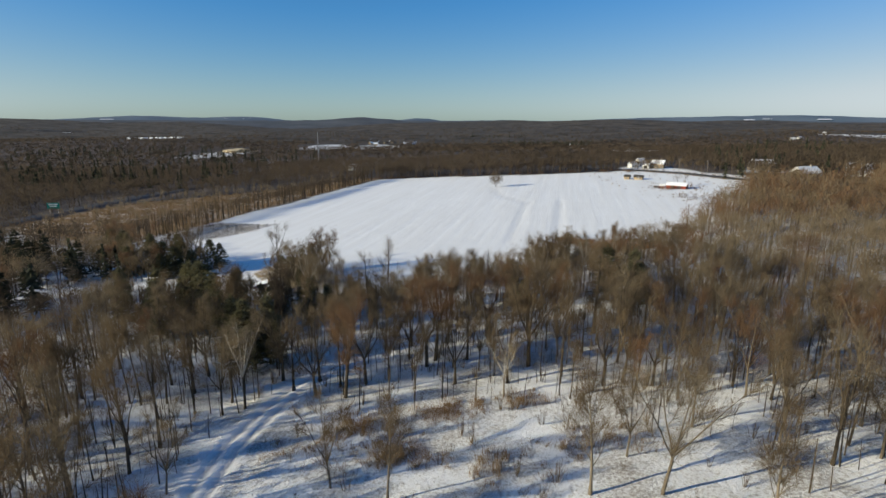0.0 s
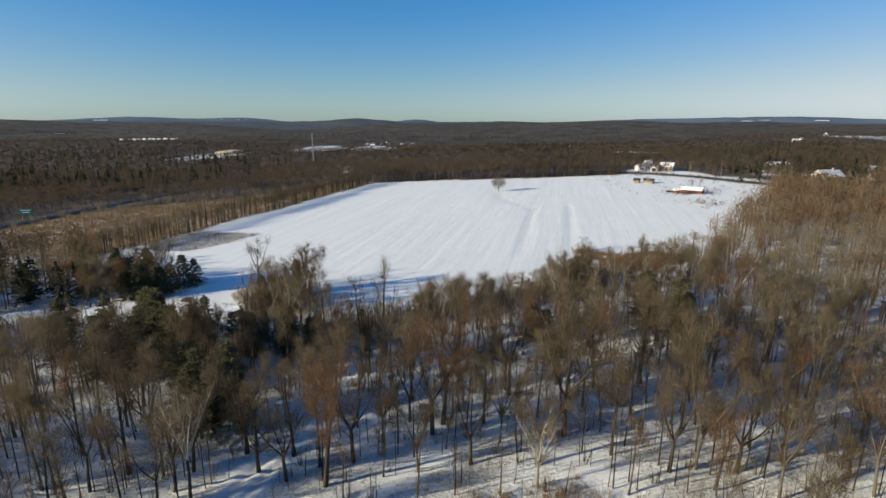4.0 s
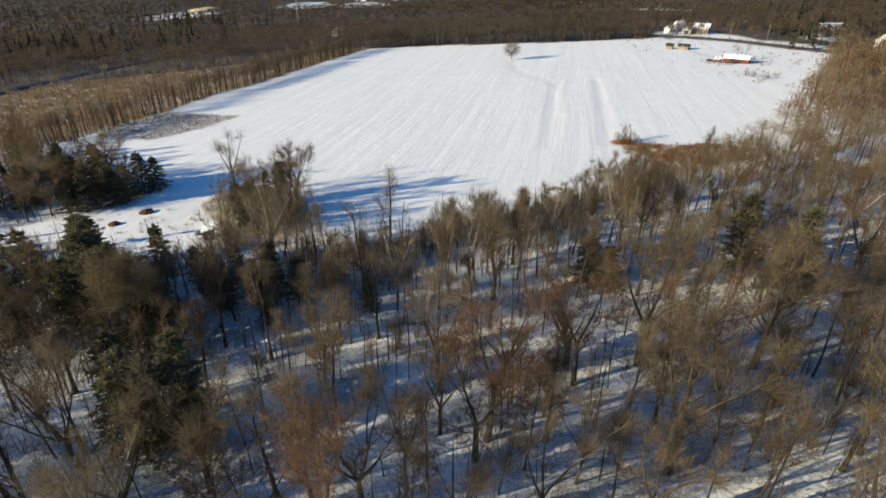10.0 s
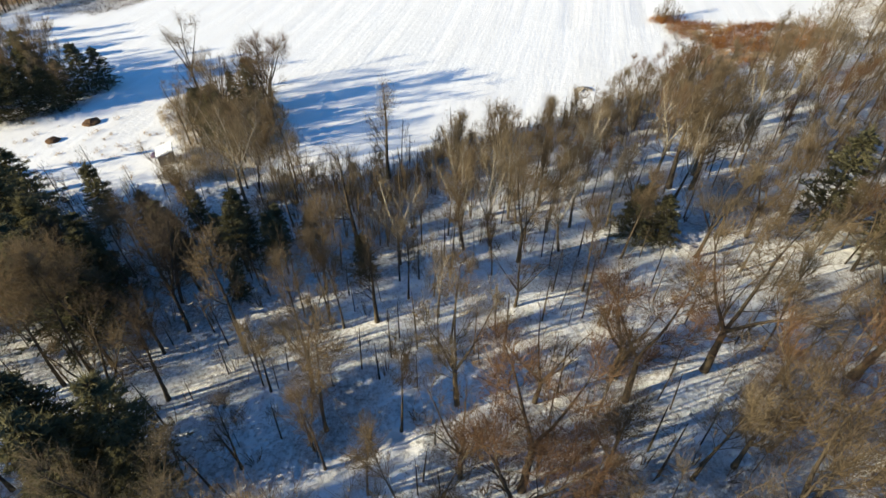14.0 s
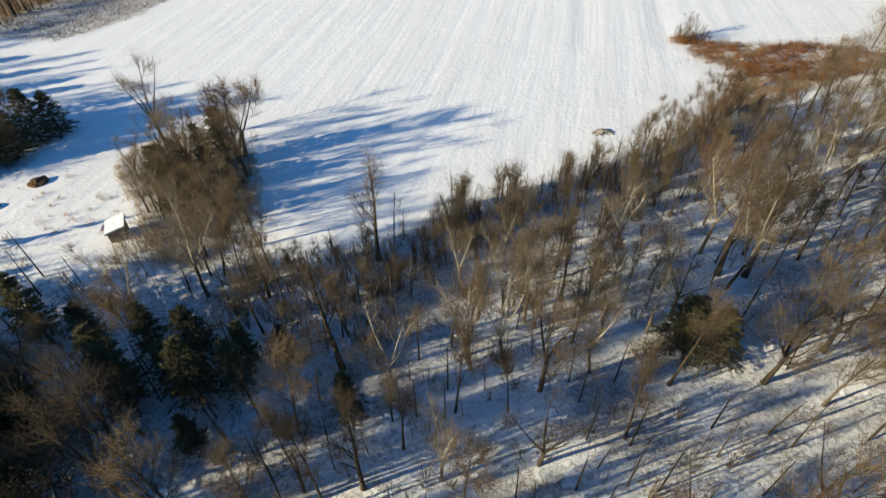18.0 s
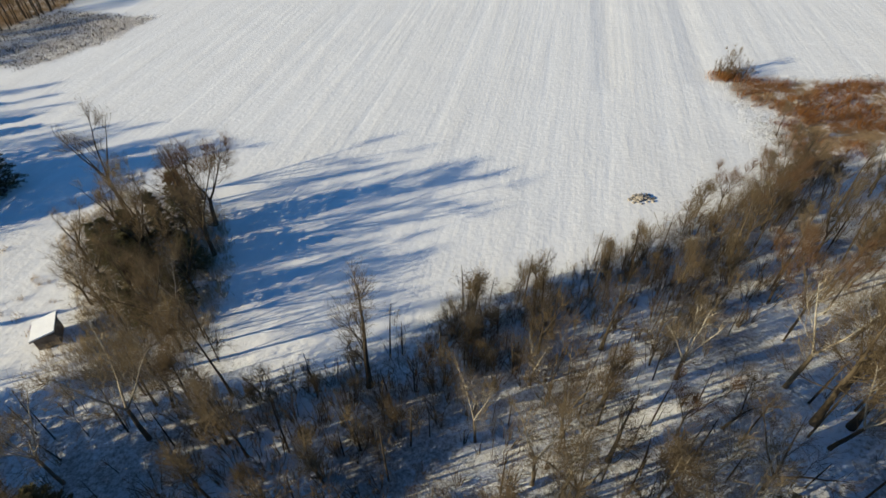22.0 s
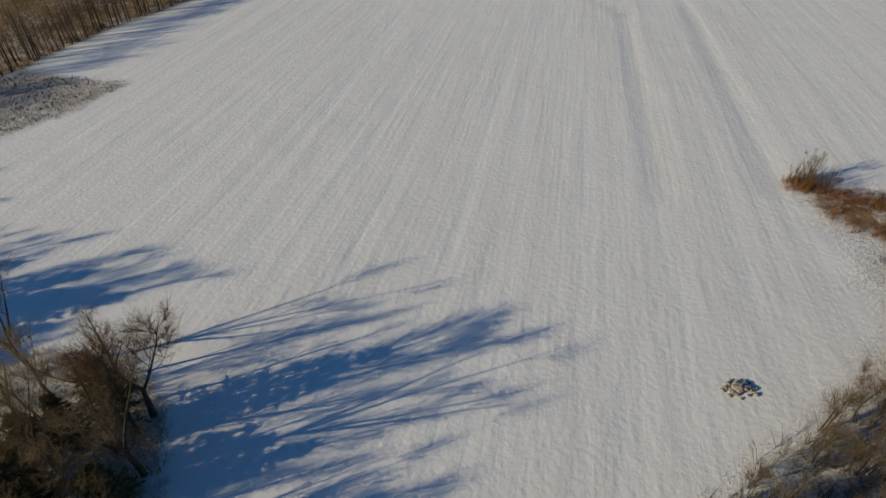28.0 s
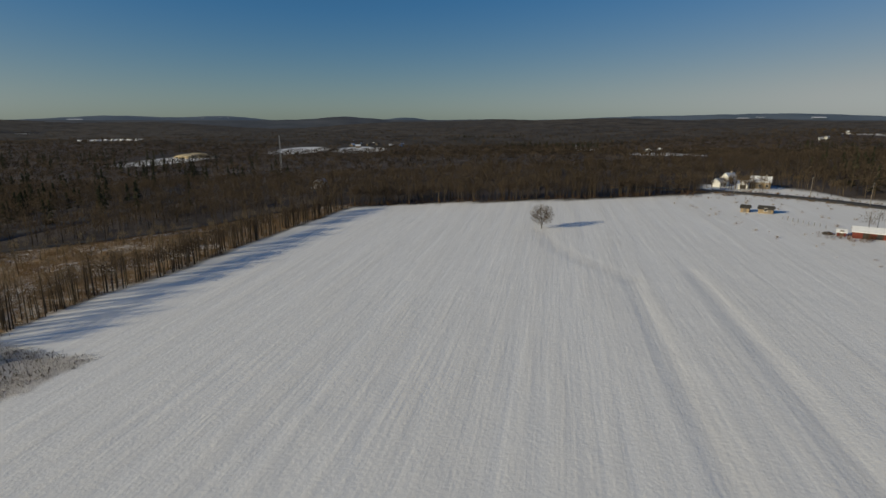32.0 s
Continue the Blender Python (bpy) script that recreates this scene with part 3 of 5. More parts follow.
OAKS = [tree_thing("oak_tree", grow_tree(11 + i, 12.5, 4.9, 0.28, 18, 0.95, leaders=ld, twigs=10, fork=0.34, bend=0.17, thick=1.35), BARK, BARK, m, lb, "tree")
        for i, (ld, m, lb) in enumerate([(3, TWIG, "broad leafless oak with a stout dark trunk in snow"), (1, TWIG, "leafless oak with crooked spreading limbs in snowy wood"),
                                         (4, TWIG_GREY, "large leafless oak with forked trunk and grey-brown twigs"), (2, TWIG_RED, "leafless oak with russet twigs above snowy ground")])]
MAPLES = [tree_thing("maple_tree", grow_tree(31 + i, 12.5, 4.4, 0.25, 19, 0.66, leaders=ld, twigs=9, fork=0.3, thick=0.8), BARK_GREY, BARK_GREY, m, lb, "tree")
          for i, (ld, m, lb) in enumerate([(4, TWIG, "leafless maple with upright fan of fine brown twigs"), (5, TWIG_GREY, "leafless vase-shaped maple with sunlit grey-tan branches"),
                                           (1, TWIG, "slim leafless maple rising from snowy forest floor"), (3, TWIG_RED, "leafless red maple with reddish brown twigs")])]
POLES = [tree_thing("forest_tree", grow_tree(51 + i, 12.0, 3.1, cl, 13, 0.8, twigs=9, thick=0.72, lean=0.07), BARK, BARK, m, lb, "tree")
         for i, (cl, m, lb) in enumerate([(0.45, TWIG, "tall slender leafless tree with small brown crown"), (0.35, TWIG_GREY, "slender leafless tree with thin dark trunk in snow"),
                                          (0.55, TWIG, "slender leafless tree with brown twigs and bare trunk")])]
BIRCHES = [tree_thing("birch_tree", grow_tree(71 + i, 11.0, 3.4, 0.3, 20, 0.72, leaders=ld, twigs=4, fork=0.36, thick=0.95, bend=0.18), bk, BARK_PALE, TWIG_GREY, lb, "tree")
           for i, (ld, bk, lb) in enumerate([(4, BARK_GREY, "birch with pale whitish bare limbs catching the sun"), (2, BARK_GREY, "forked birch with cream-white upper branches"), (4, BARK, "birch with a fan of pale twigs standing in snow")])]
PINES = [tree_thing("pine_tree", grow_pine(91 + i, h, r, cl, wh, 40, rg, 0.15, 8), BARK, BARK, NEEDLE, lb, "tree", "needles")
         for i, (h, r, cl, wh, rg, lb) in enumerate([(13, 3.6, 0.12, 15, 0.35, "dark green white pine with ragged boughs"), (10, 3.9, 0.02, 15, 0.3, "dense dark evergreen conifer growing low to snow"),
                                                     (11.5, 3.0, 0.08, 14, 0.45, "dark conifer with uneven drooping boughs")])]
SPARSE = [tree_thing("bare_tree", grow_tree(171 + i, 12.0, 4.4, 0.25, 13, 0.75, leaders=ld, twigs=5, fork=0.3, thick=1.3, bend=0.13), BARK, BARK, TWIG, lb, "tree")
          for i, (ld, lb) in enumerate([(4, "bare tree with open dark spreading limbs"), (3, "bare forked tree with sparse twigs and dark limbs"), (1, "bare tree with few dark branches")])]
kinds = {"s": SPARSE, "o": OAKS, "m": MAPLES, "p": POLES, "b": BIRCHES, "c": PINES}
BASE_H = {"s": 12.0, "o": 12.5, "m": 12.5, "p": 12.0, "b": 11.0, "c": 12.0}
wood_rng = random.Random(7)
planted = []


def plant(kind, x, y, height, which=None, group="trees of the wood"):
    """Stand a copy of a tree at x, y with about that height in metres; lower beside the clearing on the left."""
    if -68 < x < -34 and y < 123:
        height = min(height, (2.0 + 0.85 * max(0.0, -float(inside(FIELD, x, y)))) if kind == "c" and y < 104 else (4.0 + 1.0 * max(0.0, -float(inside(FIELD, x, y)))) if kind == "c" else (1.5 + 0.5 * max(0.0, -float(inside(FIELD, x, y)))))
    src = kinds[kind][wood_rng.randrange(len(kinds[kind])) if which is None else which]
    s = height / BASE_H[kind]
    w = s * wood_rng.uniform(0.88, 1.12)
    m = pose(x, y, gz(x, y) - 0.1, 0, 0, wood_rng.uniform(0, 360)) @ Matrix.Diagonal((w, w, s, 1))
    ob = copy_thing(src, m)
    tagged(ob, group=group)
    planted.append((x, y, 1.0))
    return ob


# trees that stand out, by kind: x, y, height
BIG_OAKS = [(-12.3, 64.6, 14), (-1.5, 73.4, 13.5), (13.2, 71, 14), (-22.7, 72, 12.5), (8.5, 81.9, 13), (15.4, 84.2, 14.5), (2.7, 98.7, 12), (-0.3, 75.5, 14.5), (-4.2, 82.4, 12.5), 
            (26, 82.7, 14), (22, 110.3, 12), (24.3, 109.8, 12.5), (45.3, 96.5, 13), (-62, 73, 13), (45.5, 87, 14), (-31.5, 141, 12)]
BIG_MAPLES = [(-26.8, 45.9, 9.5), (-10.4, 45.2, 9.5), (-4.6, 42.5, 10.5), (13.9, 41.6, 12), (20.2, 41, 14), (19.1, 47, 10), (37, 57.5, 12), (47.5, 55, 13), (-3, 66, 9), (24.2, 63.3, 13), (18, 73.7, 11),
              (6.3, 103.3, 11), (3.4, 105.3, 10), (14.1, 76.2, 12), (16.9, 77.2, 13), (31, 66, 12), (40, 70, 13), (28, 52, 10)]
BIG_MAPLES += [(35, 48, 12), (38, 52, 11), (29, 58, 11), (50, 66, 13), (56, 60, 13), (42, 44, 12), (27, 36, 11), (55, 51, 12), (58, 70, 12), (62, 45, 13), (42, 118, 12), (40, 128, 10), (54, 116, 12), (33, 124, 9.5), (47, 108, 12), (50, 136, 10), (33.5, 139.5, 8), (30.4, 135, 8), (26.6, 137, 6.5), (16.4, 124, 6.5)]
SLIM = [(-40.7, 66.6, 12), (-31.7, 63.1, 10), (-36.5, 49.6, 8), (-42.7, 67.5, 12), (-36.4, 77.7, 12), (-14.2, 81, 12), (-46.3, 83.3, 13), (-2.8, 103, 11), (-4.2, 97.4, 10), (-15.3, 91.8, 10), (-14, 91.2, 9),
        (-37.3, 86.7, 14), (-35.6, 88, 14), (-34, 88.6, 13), (-34.8, 92, 12), (-13.8, 77.8, 9), (-10.6, 75.8, 8), (-19.9, 78.2, 8), (-8.5, 80.5, 9), (-19.2, 84.7, 9), (-20.1, 110.7, 9.5), (-25.3, 115, 9), (-29, 115.8, 9), (-37.8, 104.8, 10), (25.2, 132.7, 6.5)]
PALE = [(-2.6, 101.4, 11), (0.2, 101.6, 11.5), (-9.2, 99.6, 10), (-2.9, 110.8, 8.5), (0.8, 107.2, 10), (2.6, 106.2, 10), (13.7, 115.1, 9), (21.6, 113.6, 12), (1.9, 115.4, 6.5), (22, 108.4, 11), (9, 104, 11), (-5.5, 92, 9), (34, 118, 12), (52, 108, 12)]
EVERGREEN = [(-52, 108, 14), (-57, 104, 11), (-54.7, 112.3, 12.5), (-38, 97, 11), (-29.5, 76, 12.5), (-26.5, 78.5, 11), (-32, 79, 11), (33.4, 101, 11), (36.6, 95, 11), (38.5, 98, 10), (15, 102, 8), (17.5, 101, 7), (-12.5, 97.8, 6), (-31, 106, 6.5), (-41, 136, 7),
             (-66, 150.5, 11), (-67.5, 147.5, 9), (-79, 150, 11), (-75, 140.5, 9), (-74, 151, 11.5), (-72, 142, 11), (-86, 144, 11)]
EVERGREEN += [(-41, 94, 13), (-37, 92, 12), (-44.5, 97, 13), (-48, 103, 13), (-37, 133, 7.5), (-36, 138, 7), (-39.5, 138, 6.5), (-37.5, 128, 5), (-90, 150, 10), (-64, 153, 9), (-68, 144, 9), (-45, 102, 12), (-49, 98, 12), (-42, 108, 9), (-25, 100, 8), (-55, 96, 9), (-22, 104, 6), (-62, 100, 12)]
SHADY = [(-28.3, 76.8, 9.5), (-24.8, 76.3, 8), (-26, 104, 7.5), (-22, 101, 6.5), (-31, 100.5, 8.5), (-19, 104.5, 5), (-27.5, 101.5, 7), (-33.5, 103, 8), (-40, 100.5, 9), (-52, 94, 12), (-37, 107, 6), (-24.5, 96, 5)]
GROVE = [(-76, 153.5, 13), (-70.5, 150.5, 13), (-86, 156.5, 13), (-90, 158.5, 13), (-97, 163.5, 12.5), (-81, 155, 13), (-101, 167.5, 12.5), (-73, 152.5, 12.5), (-108, 173.5, 12), (-94, 161, 12), (-113, 182, 11), (-105, 171, 12), (-84, 152, 12), (-111, 178, 12)]
COPSE = [(-33.5, 125, 5.5), (-37.5, 131.5, 7), (-31, 128, 6), (-34, 140.5, 8), (-40.5, 134, 7), (-34.5, 131.5, 6), (-31.5, 133, 6.5)]
EVERGREEN += SHADY + GROVE[::2] + COPSE
FRONT = [(-10, 68.5, 11), (-6.5, 65.5, 9), (2.5, 67, 10), (6, 70.5, 11), (9.5, 66, 10), (17, 66.5, 11), (-16.5, 66, 10), (-7, 71, 12), (4.5, 75, 10), (11, 75.5, 11), (-17, 71, 11), (0, 70, 9), (-20, 68, 10)]
for k, (x, y, h) in enumerate(FRONT):
    plant("opsm"[k % 4], x, y, h)
for x, y, h in GROVE[1::2]:
    plant("m", x, y, h)
for x, y, h in BIG_OAKS:
    plant("o", x, y, h)
for x, y, h in BIG_MAPLES:
    plant("m", x, y, h)
for x, y, h in [(23.6, 128.1, 8.5), (29.8, 133.6, 8.5), (34.3, 137.2, 8.5), (32, 134.8, 7.5), (36, 139.5, 8), (26.5, 131, 7)]:
    plant("s", x, y, h)
plant("s", -45.0, 146.5, 14.0, 0, "trees of the clump")
for x, y, h in SLIM:
    plant("p", x, y, h)
for x, y, h in PALE:
    plant("b", x, y, h)
for x, y, h in EVERGREEN:
    plant("c", x, y, h, None if y < 137 or x > -60 else 1)
for x, y, h in [(-73, 145, 9.5), (-83, 146, 10), (-70, 146, 8.5), (-78, 143, 9), (-82, 150, 9), (-78, 138.5, 8), (-69, 152, 8), (-76, 148, 9), (-84, 140, 9), (-92, 145, 10), (-66, 146, 7.5), (-88, 151, 9)]:
    plant("p" if x > -77 else "o", x, y, h)
# the lone tree out in the field, and the tree clump by the clearing
wood, limbs_l, _ = grow_tree(127, 9.4, 3.6, 0.2, 26, 0.8, leaders=5, twigs=1, fork=0.22, thick=1.2, bend=0.09)
haze = Shape()
hr2 = np.random.default_rng(4)
for k in range(3200):
    d = unit(hr2.normal(size=3) * np.array([1, 1, 0.9]))
    tip = np.array([0, 0, 5.3]) + d * np.array([5.1, 5.1, 4.6]) * hr2.uniform(0.45, 1.0)
    haze.blade(tip - unit(d + np.array([0, 0, 0.5])) * hr2.uniform(0.6, 1.4), tip, 0.05, hr2)
lone = tree_thing("lone_tree", (wood, limbs_l, haze), BARK, BARK, TWIG, "solitary round-crowned leafless tree in snowy field", "tree")
lone.location = (35.0, 319.5, gz(35.0, 319.5) - 0.1)
CLUMP_TREES = [(-36.5, 145.5, 9), (-30, 135.4, 13), (-34, 128, 9.5), (-40, 131, 8.5), (-38.5, 139, 8.5), (-43, 141, 8), (-31.5, 124, 10), (-35.5, 122.5, 9), (-33, 137.5, 9.5), (-44.5, 136, 7.5), (-29.5, 128.5, 9), (-36.5, 134, 10), (-28.8, 121.5, 8.5), (-34.5, 142, 9), (-30.5, 119, 9.5), (-35, 120.8, 6)]
CLUMP_TREES += [(-31, 122.5, 7), (-38, 127, 6.5), (-40.5, 128.5, 7), (-33, 126.5, 7.5), (-36.5, 129.5, 8), (-31.5, 127.5, 8), (-32.5, 133, 9), (-37.5, 136.5, 9.5), (-39.5, 128.5, 8), (-30, 125.5, 8), (-41.5, 143.5, 9), (-32, 139, 10), (-34.8, 125, 7.5), (-27.5, 115.5, 9.5), (-24, 113.5, 9), (-22, 112, 8.5)]
for x, y, h in CLUMP_TREES:
    plant(wood_rng.choice("bss" if h < 11 else "s"), x, y, h, None, "trees of the clump")


def clear_of(x, y, keep):
    return all((x - p[0]) ** 2 + (y - p[1]) ** 2 > keep * keep for p in planted)


def wooded(x, y):
    """Where trees may stand: outside field, reeds, glade, lane, roads."""
    x, y = np.asarray(x, float), np.asarray(y, float)
    ok = (inside(FIELD, x, y) < -1.0) & (inside(REEDS, x, y) < 2) & (inside(BROWN, x, y) < 0) & (inside(GLADE, x, y) < 0)
    ok &= (along(LANE, x, y) > 3.0) & (along(ROAD, x, y) > 7) & (along(HIGHWAY, x, y) > 12)
    ok &= inside(YARD, x, y) < 0
    ok &= ~((x > 38) & (x < 66) & (y > 156) & (y < 190))
    for ax, ay, rx, ry in OPENINGS:
        ok &= np.hypot((x - ax) / rx, (y - ay) / ry) > 1
    return ok


def jittered(x0, x1, y0, y1, step, seed):
    rng = np.random.default_rng(seed)
    gx, gy = np.meshgrid(np.arange(x0, x1, step), np.arange(y0, y1, step))
    return (gx + rng.uniform(-0.48, 0.48, gx.shape) * step).ravel(), (gy + rng.uniform(-0.48, 0.48, gy.shape) * step).ravel()


# filling the near wood with single trees: close and shady on the left, lower and lighter towards the field
fx, fy = jittered(-64, 64, 62, 138, 4.7, 3)
ok = wooded(fx, fy) & (inside(CLUMP, fx, fy) < 0)
order = np.argsort(np.abs(fx[ok] - 8) + 0.3 * np.abs(fy[ok] - 95))
count = 0
for x, y in zip(fx[ok][order], fy[ok][order]):
    if count < 205 and clear_of(x, y, 2.6):
        edge = float(inside(FIELD, x, y))
        if x < 14 and y < 98 and wood_rng.random() < 0.2:
            continue
        if x > 14 and y > 95 and wood_rng.random() < 0.3 or -27 < x < 3 and y > 92 and wood_rng.random() < 0.3:
            continue
        if -50 < x < -32 and y > 112 or x < -14 and y < 92 and wood_rng.random() < 0.45:
            continue
        if x < -10:
            h = wood_rng.uniform(9, 13.5)
        else:
            h = wood_rng.uniform(3.0, 6.0) if edge > -8 else wood_rng.uniform(5.0, 8.5) if edge > -14 else wood_rng.uniform(7, 10.5)
        if edge > -14 and x < 26:
            if wood_rng.random() < 0.35:
                continue
            plant(wood_rng.choice("ssbp"), x, y, h)
        else:
            plant(wood_rng.choice("psspsb" if x < 20 and y < 100 else "pspommmb" if x > 0 else "psompop"), x, y, h)
        count += 1


# ---- joined woods, thickets and grass ----
def far_tree(seed, height, spread, blades, width, low=0.28, sides=3):
    """A distant leafless tree: a trunk and an uneven rounded crown of many short twigs."""
    rng = np.random.default_rng(seed)
    s = Shape()
    lean = rng.normal(size=2) * 0.03 * height
    if blades > 40:
        s.tube([(0, 0, -0.3), (lean[0] * 0.5, lean[1] * 0.5, height * 0.45), (lean[0], lean[1], height * 0.85)], [0.015 * height, 0.011 * height, 0.02], sides)
        s.bark = len(s.tri[0])
    lobes = [(rng.uniform(0, 6.283), rng.uniform(0.15, 0.6), rng.uniform(-0.1, 0.25), rng.uniform(0.45, 0.75)) for _ in range(5)]
    mid, half = height * (1 + low) / 2 * 0.97, height * (1 - low) / 2
    for k in range(blades):
        an, out, up, size = lobes[k % 5]
        u = unit(rng.normal(size=3)) * rng.uniform(0.35, 1.0) * size
        c = np.array([math.cos(an) * out, math.sin(an) * out, up])
        p = (c + u) * np.array([spread, spread, half]) + np.array([lean[0], lean[1], mid])
        q = unit(u * 0.7 + np.array([c[0] * 0.4, c[1] * 0.4, 0.55]) + rng.normal(size=3) * 0.35)
        ln = height * rng.uniform(0.05, 0.11)
        s.blade(p - q * ln * 0.6, p + q * ln * 0.6, width, rng)
    return s


def wood_tree(seed, height, spread, clear, limbs, leaders, twigs):
    """A bare tree in one shape, trunk and limbs first."""
    t, l, w = grow_tree(seed, height, spread, clear, limbs, 0.75, leaders=leaders, twigs=twigs, fork=0.36, lean=0.06, width=0.034, blade=(0.8, 1.7))
    t.add(*l.arrays())
    t.bark = sum(len(k) for k in t.tri)
    t.add(*w.arrays())
    return t


def stuff(name, shapes, places, material, seed, label, category):
    places = np.asarray(places, float)
    return tagged(new(name, scatter_mesh(name, shapes, places, material, seed)), label, category, kind="stuff")


def sized(x, y, lo, hi, seed):
    return np.stack([x, y, np.random.default_rng(seed).uniform(lo, hi, len(x))], 1)


# the rest of the wood near the camera's way
NEAR = [wood_tree(200 + i, 10.5, sp, lw, 11, ld, 6) for i, (sp, lw, ld) in enumerate([(3.8, 0.25, 3), (3.0, 0.36, 1), (4.4, 0.3, 2), (2.6, 0.42, 1), (3.4, 0.25, 4)])]
ASIDE = [far_tree(206 + i, 10.5, sp, 520, 0.065, low=lw) for i, (sp, lw) in enumerate([(4.8, 0.2), (4.2, 0.24), (5.4, 0.22), (3.8, 0.3)])]
px, py = jittered(-130, 140, 22, 165, 4.9, 21)
ok = wooded(px, py) & np.array([clear_of(a, b, 2.6) for a, b in zip(px, py)]) & ~((px > -12) & (px < 20) & (py < 100)) & ~((px > 12) & (px < 34) & (py < 60))
ok &= (np.abs(px + 6) < 0.85 * py + 32)
ok &= ~((px < -12) & (px > -80) & (py > 74) & (py < 88) & (np.random.default_rng(77).random(len(px)) < 0.3)) & ~((inside(FIELD, px, py) > -13) & (px > -30) & (px < 28) & (np.random.default_rng(78).random(len(px)) < 0.75))
ok &= ~((px > 14) & (px < 46) & (py > 85) & (py < 130) & (np.random.default_rng(79).random(len(px)) < 0.35)) & ~((px > -50) & (px < -32) & (py > 111))
ok &= np.hypot(px + 28, py - 75) > 6.5
ok &= ~((px > -28) & (px < 3) & (py > 91) & (np.random.default_rng(80).random(len(px)) < 0.6))
near = sized(px[ok], py[ok], 0.65, 1.12, 4)
near[:, 2] = np.where((near[:, 0] < -34) & (near[:, 0] > -92) & (near[:, 1] < 124), np.minimum(near[:, 2], (1.5 + 0.5 * np.maximum(0, -inside(FIELD, near[:, 0], near[:, 1]))) / 11.0), near[:, 2])
near[:, 2] *= np.where((inside(FIELD, near[:, 0], near[:, 1]) > -8) & (near[:, 0] > -30) & (near[:, 0] < 45), 0.5, 1.0)
near[:, 2] *= np.where((near[:, 0] < -18) & (near[:, 1] < 74), 1.2, 1.0)
near[:, 2] *= np.where((near[:, 0] > 18) & (near[:, 0] < 50) & (near[:, 1] > 95), 0.75, 1.0)
pick = np.random.default_rng(8).choice(3, len(near), p=(0.45, 0.4, 0.15))
# brown trees on the right turn lighter grey: sunlight painted into the twigs
pick[(near[:, 0] > 16) & (near[:, 1] > 88) & (pick == 0)] = 1
# trees on the left get the dim twigs, shade painted into their colour
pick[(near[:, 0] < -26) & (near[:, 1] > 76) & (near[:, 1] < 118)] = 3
for k, (mat, lb) in enumerate([(TWIG, "brown leafless trees crowding the snowy wood"), (TWIG_GREY, "grey-tan leafless trees crowding the snowy wood"), (TWIG_RED, "russet leafless trees crowding the snowy wood"), (TWIG_DIM, "leafless trees in the shady side of the wood, twigs coloured as shaded")]):
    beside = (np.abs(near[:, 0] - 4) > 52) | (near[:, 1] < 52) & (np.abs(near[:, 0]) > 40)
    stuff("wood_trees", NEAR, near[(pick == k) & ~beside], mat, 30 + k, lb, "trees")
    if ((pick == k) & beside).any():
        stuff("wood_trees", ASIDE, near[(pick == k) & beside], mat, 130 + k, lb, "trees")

# slender saplings and undergrowth
SAPLING = [far_tree(230 + i, 5.0, 0.9, 70, 0.03, low=0.25) for i in range(4)]
px, py = jittered(-85, 85, 40, 140, 2.5, 22)
ok = (inside(FIELD, px, py) < 0.5) & (along(LANE, px, py) > 2.2) & (np.random.default_rng(5).random(len(px)) < np.where((px > 16) & (py > 85), 0.4, 0.65)) & (inside(GLADE, px, py) < 3)
stuff("saplings", SAPLING, sized(px[ok], py[ok], 0.5, 1.5, 5), TWIG, 33, "thin bare saplings standing in forest snow", "saplings")
UNDER = [grow_shrub(240 + i, 1.7, 8, 0.9, 6, 0.026) for i in range(4)]
px, py = jittered(-85, 85, 38, 140, 3.4, 23)
ok = (inside(FIELD, px, py) < -0.5) & (along(LANE, px, py) > 2.5) & (np.random.default_rng(6).random(len(px)) < np.where((px > 16) & (py > 85), 0.25, np.where((px < 16) & (py > 88), 0.8, 0.45)))
stuff("undergrowth", UNDER, sized(px[ok], py[ok], 0.5, 1.4, 6), TWIG, 34, "low brown leafless undergrowth in forest snow", "undergrowth")

# thicket along the field's near edge
EDGE = [(-28, 114), (-24, 114), (-18, 115.5), (-9, 118.5), (-4, 123), (6.5, 126), (13, 129.5), (23, 135), (28, 137.5), (38, 144)]
rng = np.random.default_rng(41)
rows_xy = []
for (x1, y1), (x2, y2) in zip(EDGE, EDGE[1:]):
    for _ in range(int(math.hypot(x2 - x1, y2 - y1) * 5.4)):
        t, o = rng.uniform(0, 1), -abs(rng.normal()) * 6.0 + 1.2
        nrm = np.array([-(y2 - y1), x2 - x1]) / math.hypot(x2 - x1, y2 - y1)
        rows_xy.append((x1 + t * (x2 - x1) + nrm[0] * o, y1 + t * (y2 - y1) + nrm[1] * o, rng.uniform(0.5, 1.15)))
THICKET = [grow_shrub(250 + i, 2.3, 9, 1.9, 14, 0.02) for i in range(5)]
rows_xy = np.array(rows_xy)
rows_xy = rows_xy[(rows_xy[:, 0] < 20) | (rng.random(len(rows_xy)) < 0.6)]
half = rng.random(len(rows_xy)) < 0.35
stuff("edge_thicket", THICKET, rows_xy[half], TWIG, 35, "dense brown leafless thicket along snowy field edge", "thicket")
stuff("edge_thicket", THICKET, rows_xy[~half], TWIG_GREY, 36, "tan leafless brush along snowy field edge", "thicket")
tall = np.array([(x, y, sc * 0.85) for x, y, sc in rows_xy[::6] if x > -24])
YOUNG = [wood_tree(260 + i, 5.2, sp, 0.16, 8, ld, 4) for i, (sp, ld) in enumerate([(2.1, 3), (1.7, 1), (2.4, 4), (1.9, 2)])]
half = rng.random(len(tall)) < 0.75
